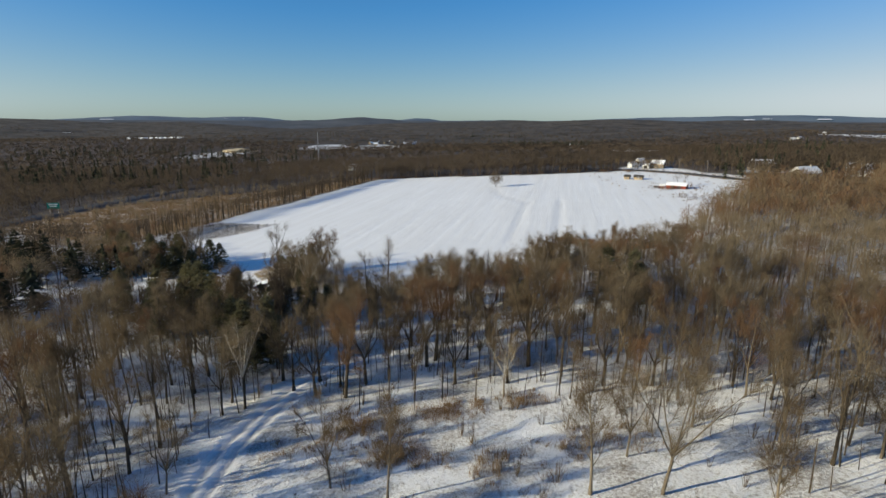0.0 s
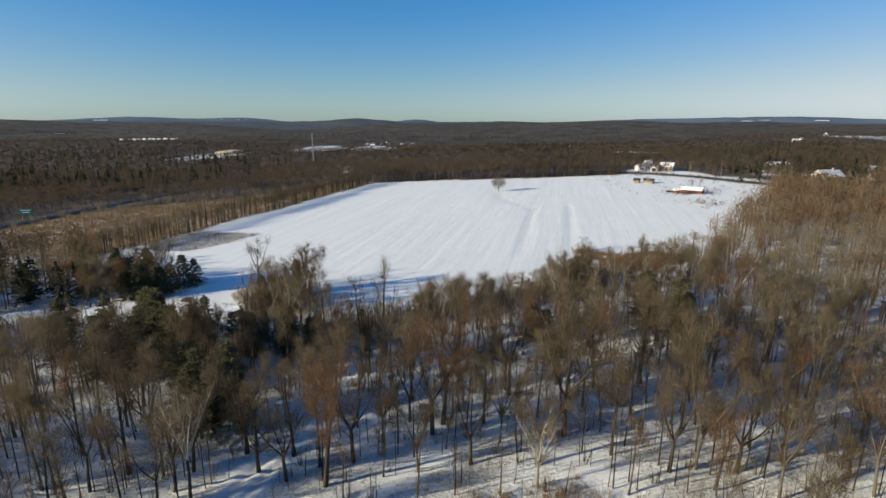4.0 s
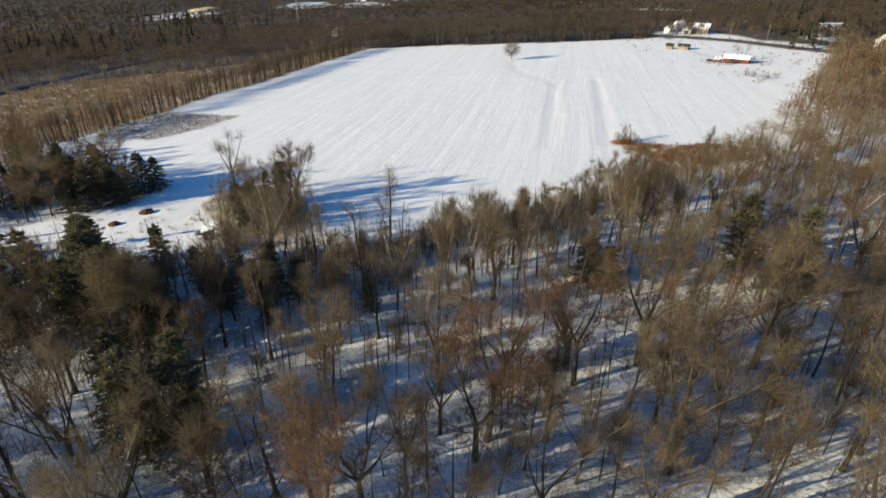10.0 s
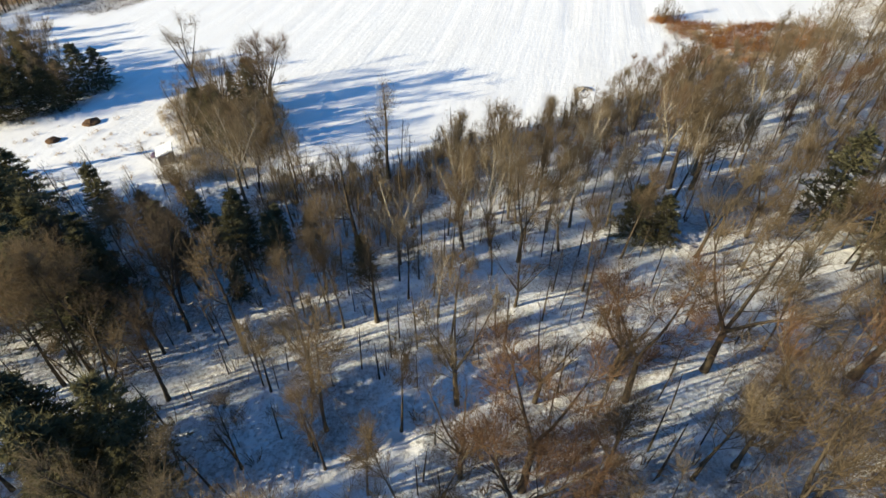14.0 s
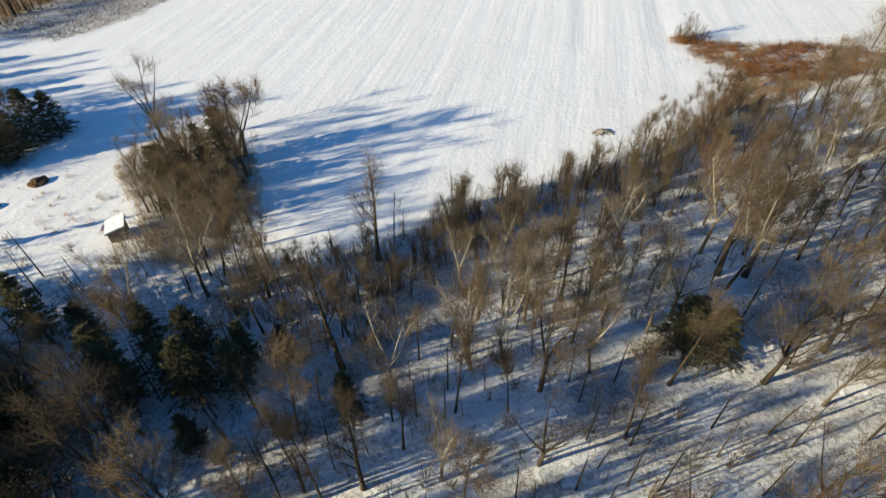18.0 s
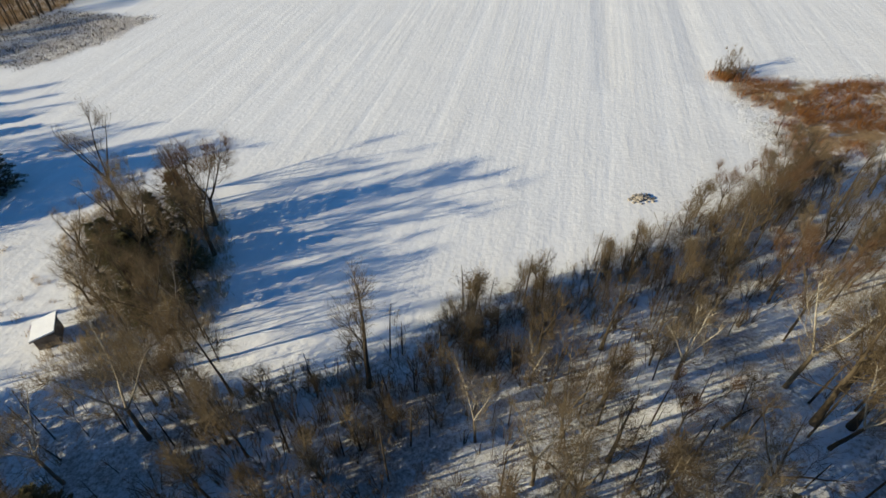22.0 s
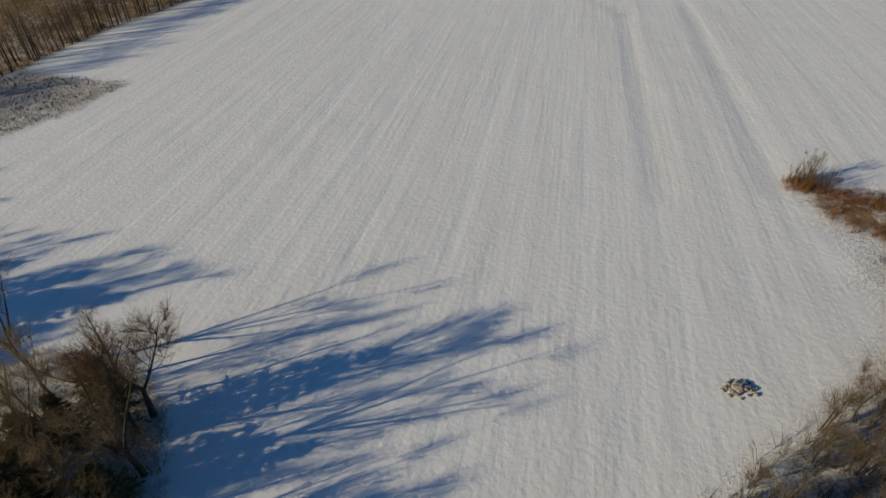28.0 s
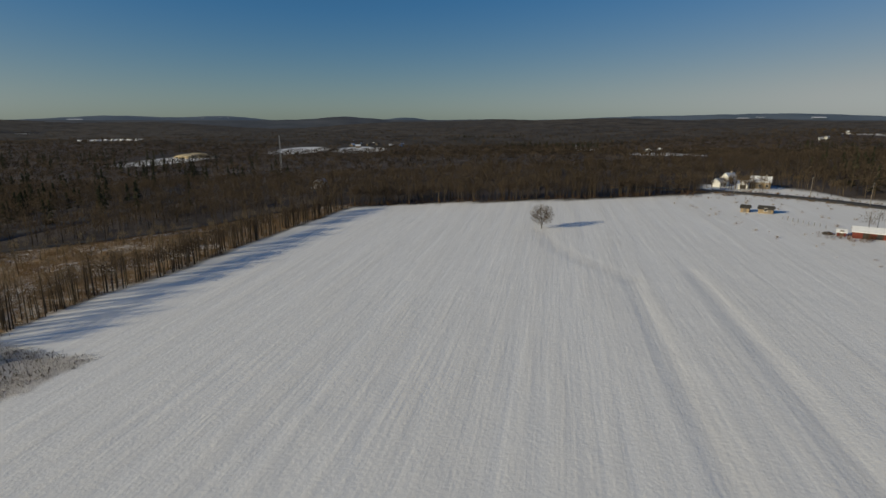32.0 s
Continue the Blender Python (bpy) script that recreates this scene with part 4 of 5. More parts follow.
stuff("edge_saplings", YOUNG, tall[half], TWIG_GREY, 37, "young bare grey-tan trees lining snowy field edge", "saplings")
stuff("edge_saplings", YOUNG, tall[~half], TWIG, 137, "young bare brown trees lining snowy field edge", "saplings")

px, py = jittered(-26, 44, 92, 146, 1.55, 29)
edge_d = inside(FIELD, px, py)
ok = (edge_d < -2.5) & (edge_d > -15) & (np.random.default_rng(66).random(len(px)) < np.clip(1.2 + edge_d / 18, 0, 0.95))
stuff("edge_underbrush", UNDER, sized(px[ok], py[ok], 0.7, 1.7, 67), TWIG, 138, "low brown leafless brush behind the field-edge thicket", "brush")

# weeds of the clump, the glade, the reeds and the russet brush
px, py = jittered(-52, -25, 114, 150, 0.8, 24)
ok = inside(CLUMP, px, py) > -0.5
WEED = [grow_tuft(270 + i, 1.1, 26, 0.35, 0.05) for i in range(4)]
stuff("dry_weeds", WEED, sized(px[ok], py[ok], 0.45, 1.15, 7), PALE_GRASS, 38, "pale cream dry weeds poking through snow under trees", "weeds")
px, py = jittered(-52, -25, 114, 150, 1.75, 25)
ok = inside(CLUMP, px, py) > 0
odd = np.random.default_rng(81).random(len(px)) < 0.5
stuff("clump_brush", THICKET, sized(px[ok & odd], py[ok & odd], 0.3, 0.7, 82), PALE_GRASS, 83, "tangled tan dry brush beneath a clump of trees", "brush")
ok &= ~odd
stuff("clump_brush", THICKET, sized(px[ok], py[ok], 0.3, 0.75, 8), TWIG_GREY, 39, "tangled grey-brown brush beneath a clump of trees", "brush")
skirt = [(cx + rng.normal() * 1.3, cy + rng.normal() * 1.3, rng.uniform(0.35, 0.8)) for cx, cy, n in ((-38.5, 122.5, 26), (-36.5, 120, 22), (-40, 120.5, 12), (-38.5, 126.5, 18)) for _ in range(n)]
stuff("skirt_brush", THICKET, skirt, PALE_GRASS, 98, "pale tan dry brush between hut and trees", "brush")
glade = []
for cx, cy, r, n in [(-9, 57, 4, 70), (1.5, 58.5, 4, 80), (-4.5, 50, 4, 90), (11, 60.5, 3, 40), (-14, 52, 4, 30), (6, 46, 5, 40), (16, 50, 5, 40), (-32, 44, 5, 40)]:
    glade += [(cx + rng.normal() * r * 0.6, cy + rng.normal() * r * 0.4, rng.uniform(0.5, 1.2)) for _ in range(n)]
stuff("glade_weeds", WEED, glade, GRASS, 40, "clumps of tan dry weeds in a snowy glade", "weeds")
px, py = jittered(-200, -40, 190, 400, 2.1, 26)
ok = (inside(REEDS, px, py) > 0) & (np.random.default_rng(9).random(len(px)) < 0.8)
stuff("reeds", [grow_tuft(280 + i, 1.5, 22, 0.7, 0.09) for i in range(4)], sized(px[ok], py[ok], 0.6, 1.3, 10), GRASS, 41, "tan dry reeds and marsh grass beside snowy field", "reeds")
px, py = jittered(38, 92, 140, 178, 0.85, 27)
ok = (inside(BROWN, px, py) + np.random.default_rng(10).normal(size=len(px)) * 0.8 > 0) & np.array([noise.noise((u * 0.16, v * 0.3, 2.0)) > -0.16 for u, v in zip(px, py)])
stuff("russet_brush", [grow_tuft(285 + i, 0.95, 26, 0.42, 0.06) for i in range(4)], sized(px[ok], py[ok], 0.5, 1.2, 11), RUST, 42, "rust-brown dry brush edging snowy field", "brush")
px, py = jittered(44, 92, 140, 170, 3.2, 28)
ok = inside(BROWN, px, py) > 1
stuff("russet_shrubs", THICKET, sized(px[ok], py[ok], 0.3, 0.8, 12), RUST, 43, "rust-brown leafless shrubs among dry brush", "shrubs")

# the tree row along the far side of the field
ROWTREE = [far_tree(300 + i, 9.5, sp, 170, 0.08, low=0.25) for i, sp in enumerate((2.6, 1.9, 3.0, 2.3))]
HEDGE = [far_tree(305 + i, 9.5, sp, 80, 0.062, low=0.2) for i, sp in enumerate((2.3, 1.7, 2.7, 2.0))]
left_row = []
LEFT = [(-116, 190), (-107, 213), (-98.5, 237), (-92.5, 263), (-82.5, 281), (-70.5, 321), (-45, 392)]
for (x1, y1), (x2, y2) in zip(LEFT, LEFT[1:]):
    ln = math.hypot(x2 - x1, y2 - y1)
    for _ in range(int(ln * 1.6)):
        t, o = rng.uniform(0, 1), -abs(rng.normal()) * 3.0
        left_row.append((x1 + t * (x2 - x1) + o, y1 + t * (y2 - y1), rng.uniform(0.85, 1.35)))
# lit and dim trees alternate by twig colour, not by the sun
stuff("hedgerow_trees", HEDGE, left_row[1::2], TWIG, 97, "row of slim bare trees with sunlit-toned twigs bordering snowy field", "trees")
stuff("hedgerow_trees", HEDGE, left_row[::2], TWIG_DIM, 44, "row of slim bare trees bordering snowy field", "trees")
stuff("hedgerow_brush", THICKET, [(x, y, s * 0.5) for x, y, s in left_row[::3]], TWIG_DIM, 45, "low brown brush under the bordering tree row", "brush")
px, py = jittered(-190, -60, 190, 390, 7, 29)
ok = inside(REEDS, px, py) > 4
stuff("marsh_trees", ROWTREE, sized(px[ok], py[ok], 0.4, 0.9, 13), TWIG_GREY, 46, "scattered thin bare trees among tan reeds", "trees")

px, py = jittered(-112, -66, 194, 236, 1.3, 47)
ok = inside(STUBBLE, px, py) > 0
stuff("stubble", [grow_tuft(290 + i, 0.45, 14, 0.35, 0.05) for i in range(3)], sized(px[ok], py[ok], 1.0, 2.0, 47), TWIG_DIM, 60, "short grey-brown stubble poking through snow", "stubble")
px, py = jittered(100, 185, 225, 400, 3.4, 48)
ok = (inside(YARD, px, py) > 1) & (np.random.default_rng(48).random(len(px)) < 0.16) & (along(ROAD, px, py) > 6) & (np.hypot(px - 127, py - 282) > 9)
stuff("yard_weeds", WEED, sized(px[ok], py[ok], 0.5, 1.3, 48), GRASS, 61, "sparse tan weeds poking through yard snow", "weeds")
yard_brush = [(cx + rng.normal() * 2.2, cy + rng.normal() * 1.6, rng.uniform(0.5, 1.0)) for cx, cy, n in ((121, 279, 10), (133, 274, 8), (124.8, 279.8, 7), (121.5, 282.6, 6), (116, 250.5, 8), (119.5, 243, 8), (117, 285, 5), (136, 286, 6), (134, 372, 14), (118, 378, 12)) for _ in range(n)]
stuff("yard_brush", THICKET, yard_brush, TWIG_RED, 62, "low reddish-brown leafless brush in the yard", "brush")

# woods round the field, then the far woods of the valley
MID = [far_tree(310 + i, 11.5, sp, 220, 0.14, low=0.12) for i, sp in enumerate((4.4, 3.6, 5.0, 4.0, 3.2))]
MID_FAR = [far_tree(320 + i, 11.5, sp, 120, 0.24, low=0.22) for i, sp in enumerate((4.6, 3.8, 5.2, 4.0))]
px, py = jittered(-420, 420, 100, 520, 6.6, 30)
ok = wooded(px, py) & (np.abs(px) < 0.92 * py + 40) & ~((np.abs(px - 5) < 138) & (py < 166))
mid = sized(px[ok], py[ok], 0.72, 1.12, 14)
qx, qy = jittered(75, 330, 150, 345, 6.4, 49)
ok = wooded(qx, qy) & ~((qx < 143) & (qy < 166)) & (inside(FIELD, qx, qy) < -4) & ~((qx < 70) & (qy > 160))
mid = np.concatenate([mid, sized(qx[ok], qy[ok], 0.85, 1.3, 50)])
pick = np.random.default_rng(18).integers(0, 5, len(mid))
right, close = mid[:, 0] > 60, mid[:, 1] < 270
stuff("surrounding_woods", MID, mid[right & close & (pick < 2)], TWIG, 50, "dense brown leafless woods beside a snowy field", "woods")
stuff("surrounding_woods", MID, mid[right & close & (pick == 2)], TWIG_GREY, 51, "grey-tan leafless woods beside a snowy field", "woods")
stuff("surrounding_woods", MID, mid[right & close & (pick > 2)], TWIG_RED, 52, "russet leafless woods beside a snowy field", "woods")
stuff("farther_woods", MID_FAR, mid[right & ~close & (pick < 3)], TWIG_DIM, 67, "brown leafless woods beyond the road", "woods")
stuff("farther_woods", MID_FAR, mid[right & ~close & (pick >= 3)], TWIG_FAR, 68, "dark brown leafless woods beyond the road", "woods")
stuff("marsh_woods", MID_FAR, mid[~right & (pick < 3)], TWIG_FAR, 57, "dark brown leafless woods beyond the marsh", "woods")
stuff("marsh_woods", MID_FAR, mid[~right & (pick >= 3)], TWIG_DIM, 58, "brown leafless woods beyond the field", "woods")
# wood edge along the field's far side
FAR_EDGE = [(-46, 393), (6, 392), (47, 386.5), (100, 380.5), (126, 383)]
edge_row = []
for (x1, y1), (x2, y2) in zip(FAR_EDGE, FAR_EDGE[1:]):
    for _ in range(int(math.hypot(x2 - x1, y2 - y1) * 1.3)):
        t, o = rng.uniform(0, 1), abs(rng.normal()) * 7
        edge_row.append((x1 + t * (x2 - x1), y1 + t * (y2 - y1) + o, rng.uniform(0.85, 1.25)))
stuff("wood_edge_trees", ROWTREE, edge_row, TWIG_DIM, 69, "brown leafless trees edging the field's far side", "trees")
stuff("wood_edge_brush", THICKET, [(x, y - 1.0, sc * 0.7) for x, y, sc in edge_row], TWIG_RED, 70, "reddish-brown brush along the wood edge", "brush")
verge = []
for (x1, y1), (x2, y2) in zip(ROAD, ROAD[1:]):
    for _ in range(int(math.hypot(x2 - x1, y2 - y1) * 2.2)):
        t, o = rng.uniform(0, 1), rng.choice((-1, 1)) * rng.uniform(4.6, 7.0)
        nrm = np.array([-(y2 - y1), x2 - x1]) / math.hypot(x2 - x1, y2 - y1)
        verge.append((x1 + t * (x2 - x1) + nrm[0] * o, y1 + t * (y2 - y1) + nrm[1] * o, rng.uniform(0.5, 1.2)))
stuff("verge_weeds", WEED, verge, GRASS, 71, "tan dry weeds along the road verge", "weeds")
home = [(cx + rng.normal() * 5, cy + rng.normal() * 3, rng.uniform(0.6, 1.0)) for cx, cy, n in ((146, 390, 16), (152, 398, 8), (156, 384, 10), (104, 405, 10), (-80, 476, 10), (158, 396, 8), (168, 384, 9), (172, 400, 8), (138, 404, 9), (176, 360, 8), (150, 384, 8), (133, 289, 2)) for _ in range(n)]
stuff("yard_trees", ROWTREE, home, TWIG, 59, "bare trees round the farmhouses", "trees")
FARTREE = [far_tree(330 + i, 10.5, sp, 30, 0.82, low=0.15) for i, sp in enumerate((5.6, 4.8, 6.4, 4.4))]
px, py = jittered(-1150, 1150, 500, 1250, 10.5, 31)
ok = wooded(px, py) & (np.abs(px) < 0.92 * py + 30)
far = sized(px[ok], py[ok], 0.75, 1.15, 15)
pick = np.random.default_rng(19).random(len(far))
stuff("valley_woods", FARTREE, far[pick < 0.6], TWIG_FAR, 53, "brown leafless woods filling the valley", "woods")
stuff("valley_woods", FARTREE, far[(pick >= 0.6)], TWIG_DIM, 54, "grey-brown leafless woods filling the valley", "woods")
cx_, cy_ = np.meshgrid(np.arange(-4000, 4001, 26.0), np.arange(1225, 4300, 26.0))
jit = np.random.default_rng(88)
cxj, cyj = cx_ + jit.uniform(-8, 8, cx_.shape), cy_ + jit.uniform(-8, 8, cx_.shape)
crown_h = jit.uniform(3.5, 8.5, cx_.shape) * np.clip((cyj - 1235) / 120, -0.3, 1)
gap = ~wooded(cxj.ravel(), cyj.ravel()).reshape(cx_.shape)
ch = ground_z(cxj, cyj) + np.where(gap, -1.0, crown_h)
idx = np.arange(cx_.size).reshape(cx_.shape)
quads_c = np.stack([idx[:-1, :-1], idx[:-1, 1:], idx[1:, 1:], idx[1:, :-1]], -1).reshape(-1, 4)
keep = (np.abs(cxj.ravel()) < 0.97 * cyj.ravel() + 60)[quads_c].all(1)
CANOPY_M = plain_material("far_canopy", (0.032, 0.028, 0.025), (0.105, 0.088, 0.072), 0.012, 0.95, bump=3.0)
tagged(new("distant_woods", mesh_of("distant_woods", np.stack([cxj, cyj, ch], -1).reshape(-1, 3), quads_c[keep], CANOPY_M, True)), "distant brown woods reaching to the hills", "woods", kind="stuff")
TUFTS = [far_tree(340 + i, 10.5, sp, 17, 1.7, low=0.1) for i, sp in enumerate((6.6, 5.6, 7.4))]
over = []
for y0, y1, gap_m, sd in ((1240, 1650, 17, 91), (1650, 2300, 26, 92), (2300, 3900, 44, 93)):
    px, py = jittered(-0.95 * y1, 0.95 * y1, y0, y1, gap_m, sd)
    ok = wooded(px, py) & (np.abs(px) < 0.93 * py + 30)
    over.append(sized(px[ok], py[ok], 0.8, 1.25, sd))
over = np.concatenate(over)
pick = np.random.default_rng(94).random(len(over))
stuff("distant_trees", TUFTS, over[pick < 0.65], TWIG_FAR, 95, "dark brown bare trees on the distant rise", "woods")
stuff("distant_trees", TUFTS, over[pick >= 0.65], TWIG_DIM, 96, "brown bare trees on the distant rise", "woods")
FARPINE = []
for i in range(3):
    rg = np.random.default_rng(370 + i)
    s = Shape()
    for _ in range(60):
        f = rg.uniform(0.05, 1)
        an = rg.uniform(0, 6.283)
        r = (1 - f) * 3.6 + 0.3
        p = np.array([0, 0, f * 13])
        s.blade(p + np.array([0, 0, 0.6]), p + np.array([math.cos(an) * r, math.sin(an) * r, -0.4]), 1.1, rg)
    FARPINE.append(s)
groves = []
for cx, cy, rx, ry, n in [(270, 1120, 55, 40, 60), (200, 1180, 60, 30, 45), (-330, 470, 120, 60, 110), (-240, 420, 60, 50, 60), (-180, 560, 70, 40, 40), (-520, 800, 160, 120, 90), (150, 1500, 120, 60, 60), (-400, 1700, 200, 90, 60), (180, 300, 16, 40, 9), (215, 350, 25, 40, 16), (260, 420, 60, 40, 24), (-270, 700, 60, 40, 30), (600, 900, 80, 60, 40), (190, 230, 20, 30, 5), (-100, 120, 22, 25, 14)]:
    groves += [(cx + rng.normal() * rx * 0.6, cy + rng.normal() * ry * 0.6, rng.uniform(0.7, 1.1)) for _ in range(n)]
groves = [p for p in groves if inside(FIELD, np.array([p[0]]), np.array([p[1]]))[0] < -2]
stuff("evergreen_groves", FARPINE, groves, NEEDLE_DARK, 56, "dark evergreen groves among bare woods", "conifers")

shade = [(cx + rng.normal() * rx, cy + rng.normal() * ry, rng.uniform(0.6, 1.0)) for cx, cy, rx, ry, n in ((-104, 146, 9, 8, 14), (-122, 158, 10, 8, 12), (-96, 110, 9, 6, 8), (-135, 176, 9, 8, 8)) for _ in range(n)]
shade = [p for p in shade if inside(FIELD, np.array([p[0]]), np.array([p[1]]))[0] < -3]
stuff("evergreen_thicket", [tuple(np.concatenate(q) if i == 0 else np.concatenate([q[0], q[1] + len(g[1].arrays()[0])]) for i, q in enumerate(zip(g[1].arrays(), g[2].arrays()))) for g in [grow_pine(395, 11, 3.4, 0.05, 12, 22, 0.35, 0.42)]], shade, NEEDLE_DARK, 63, "dense dark evergreens at the marsh edge", "conifers")

# ---- hills on the horizon ----
def hills(name, dist, bumps, base, label, material, seed):
    """A long low ridge at that distance; bumps: bearing in degrees, width in degrees, height in metres."""
    an = np.radians(np.arange(-58, 58.01, 0.35))
    deg = np.degrees(an)
    top = np.full(an.shape, float(base))
    for c, w, h in bumps:
        top += h * np.exp(-((deg - c) / w) ** 2)
    top += np.array([noise.noise((d * 0.7, seed, 0)) * 3.5 + noise.noise((d * 2.5, seed, 3)) * 1.2 for d in deg])
    rows, cols = [], len(an)
    for f, hgt in ((0.86, -20), (0.93, 0.45), (0.97, 0.85), (1.0, 1.0), (1.06, 0.2)):
        r = dist * f
        z = np.full(an.shape, -25.0) if hgt < 0 else -10 + (top + 10) * hgt
        rows.append(np.stack([np.sin(an) * r, np.cos(an) * r, z], 1))
    i = np.arange(len(rows) * cols).reshape(len(rows), cols)
    q = np.stack([i[:-1, :-1], i[:-1, 1:], i[1:, 1:], i[1:, :-1]], -1).reshape(-1, 4)
    return tagged(new(name, mesh_of(name, np.concatenate(rows), q, material, True)), label, "hills", kind="structure")


# no haze in the air: both ridges carry it as blue-grey base colour
HILL_HAZE = plain_material("hill_woods_hazed", (0.06, 0.066, 0.075), (0.11, 0.115, 0.125), 0.006)
HILL_HAZE_BLUE = plain_material("hill_haze_blue", (0.09, 0.125, 0.165), (0.14, 0.175, 0.215), 0.004)
hills("backdrop_near_hills", 4050, [(-8, 3.2, 24), (-30, 14, -2), (6, 5, 5), (31, 10, 8)], 33, "low wooded hills along the horizon", HILL_HAZE, 3.0)
hills("backdrop_far_hills", 4600, [(-28, 5, 32), (-20, 3, 26), (-17.5, 2, 10), (-2, 2, 24), (20, 7, 22), (33, 10, 52)], 30, "hills on the horizon with haze painted blue-grey", HILL_HAZE_BLUE, 8.0)

ridge = bpy.data.objects["backdrop_far_hills"]
for a0, a1, z0, z1 in ((-21.2, -20.9, 38, 44), (-19.6, -19.35, 38, 47), (-18.9, -18.75, 38, 46)):
    s = Shape()
    r0, r1 = 4600 * 0.962, 4600 * 0.988
    s.add([(math.sin(radians(d)) * r, math.cos(radians(d)) * r, z) for d, r, z in ((a0, r0, z0 + 8), (a1, r0, z0 + 8), (a1 - 0.1, r1, z1 + 8), (a0 + 0.15, r1, z1 + 8))], [(0, 1, 2), (0, 2, 3)])
    part("ski_run", s.mesh("ski_run", ROOF_SNOW), ridge, "white snowy ski run")

for deg0, deg1, r0, r1, z0, z1 in ((29.2, 30.3, 0.94, 0.955, 40, 45), (30.7, 31.6, 0.95, 0.965, 47, 52), (34.8, 36.0, 0.945, 0.96, 44, 50), (-31.6, -30.4, 0.945, 0.955, 26, 30), (22.4, 23.2, 0.945, 0.955, 26, 30)):
    s = Shape()
    s.add([(math.sin(radians(d)) * 4600 * r, math.cos(radians(d)) * 4600 * r, z + 8) for d, r, z in ((deg0, r0, z0), (deg1, r0, z0), (deg1 - 0.15, r1, z1), (deg0 + 0.2, r1, z1))], [(0, 1, 2), (0, 2, 3)])
    part("hill_field", s.mesh("hill_field", ROOF_SNOW), ridge, "snow-covered field on the hillside")

# ---- roads ----
def ribbon(path, width, lift, material, name):
    pts = []
    for (x1, y1), (x2, y2) in zip(path, path[1:]):
        for k in range(8):
            pts.append((x1 + (x2 - x1) * k / 8, y1 + (y2 - y1) * k / 8))
    pts = np.array(pts + [path[-1]], float)
    for _ in range(3):
        pts[1:-1] = (pts[:-2] + 2 * pts[1:-1] + pts[2:]) / 4
    d = np.gradient(pts, axis=0)
    d /= np.linalg.norm(d, axis=1)[:, None]
    nrm = np.stack([-d[:, 1], d[:, 0]], 1)
    cols = []
    for off, dz in ((-width / 2 - 0.5, -0.5), (-width / 2, 0.0), (0, 0.06), (width / 2, 0.0), (width / 2 + 0.5, -0.5)):
        p = pts + nrm * off
        cols.append(np.stack([p[:, 0], p[:, 1], ground_z(pts[:, 0], pts[:, 1]) + lift + dz], 1))
    n, k = len(pts), len(cols)
    co = np.stack(cols, 1).reshape(-1, 3)
    i = np.arange(n * k).reshape(n, k)
    q = np.stack([i[:-1, :-1], i[:-1, 1:], i[1:, 1:], i[1:, :-1]], -1).reshape(-1, 4)
    return mesh_of(name, co, q, material, True)


tagged(new("road", ribbon(ROAD, 7.0, 0.4, ASPHALT, "road")), "cleared dark asphalt road through snow", "road", kind="structure")
tagged(new("road_highway", ribbon(HIGHWAY, 13.0, 0.5, ASPHALT, "highway")), "dark asphalt highway beside marsh", "road", kind="structure")
tagged(new("road_lane", ribbon([(-200, 318), (-163, 325), (-130, 339), (-104, 358), (-64, 404)], 4.5, 0.3, ASPHALT, "lane")), "narrow dark lane along the wood edge", "road", kind="structure")


# ---- buildings and small things ----
def slab(name, lo, hi, material, parent, label=""):
    s = Shape()
    s.box(lo, hi)
    return part(name, s.mesh(name, material), parent, label)


def gable(w, d, h, rise, over, thick):
    """The two slopes of a gabled roof, ridge along x."""
    out = []
    for sg in (-1, 1):
        s = Shape()
        y0, z0 = sg * (d / 2 + over), h - over * rise / (d / 2)
        x0, x1 = -w / 2 - over, w / 2 + over
        c = [(x0, y0, z0), (x1, y0, z0), (x1, 0, h + rise), (x0, 0, h + rise)]
        c += [(x, y, z + thick) for x, y, z in c]
        s.add(c, [(0, 1, 2), (0, 2, 3), (4, 6, 5), (4, 7, 6), (0, 4, 5), (0, 5, 1), (1, 5, 6), (1, 6, 2), (2, 6, 7), (2, 7, 3), (3, 7, 4), (3, 4, 0)])
        out.append(s)
    return out


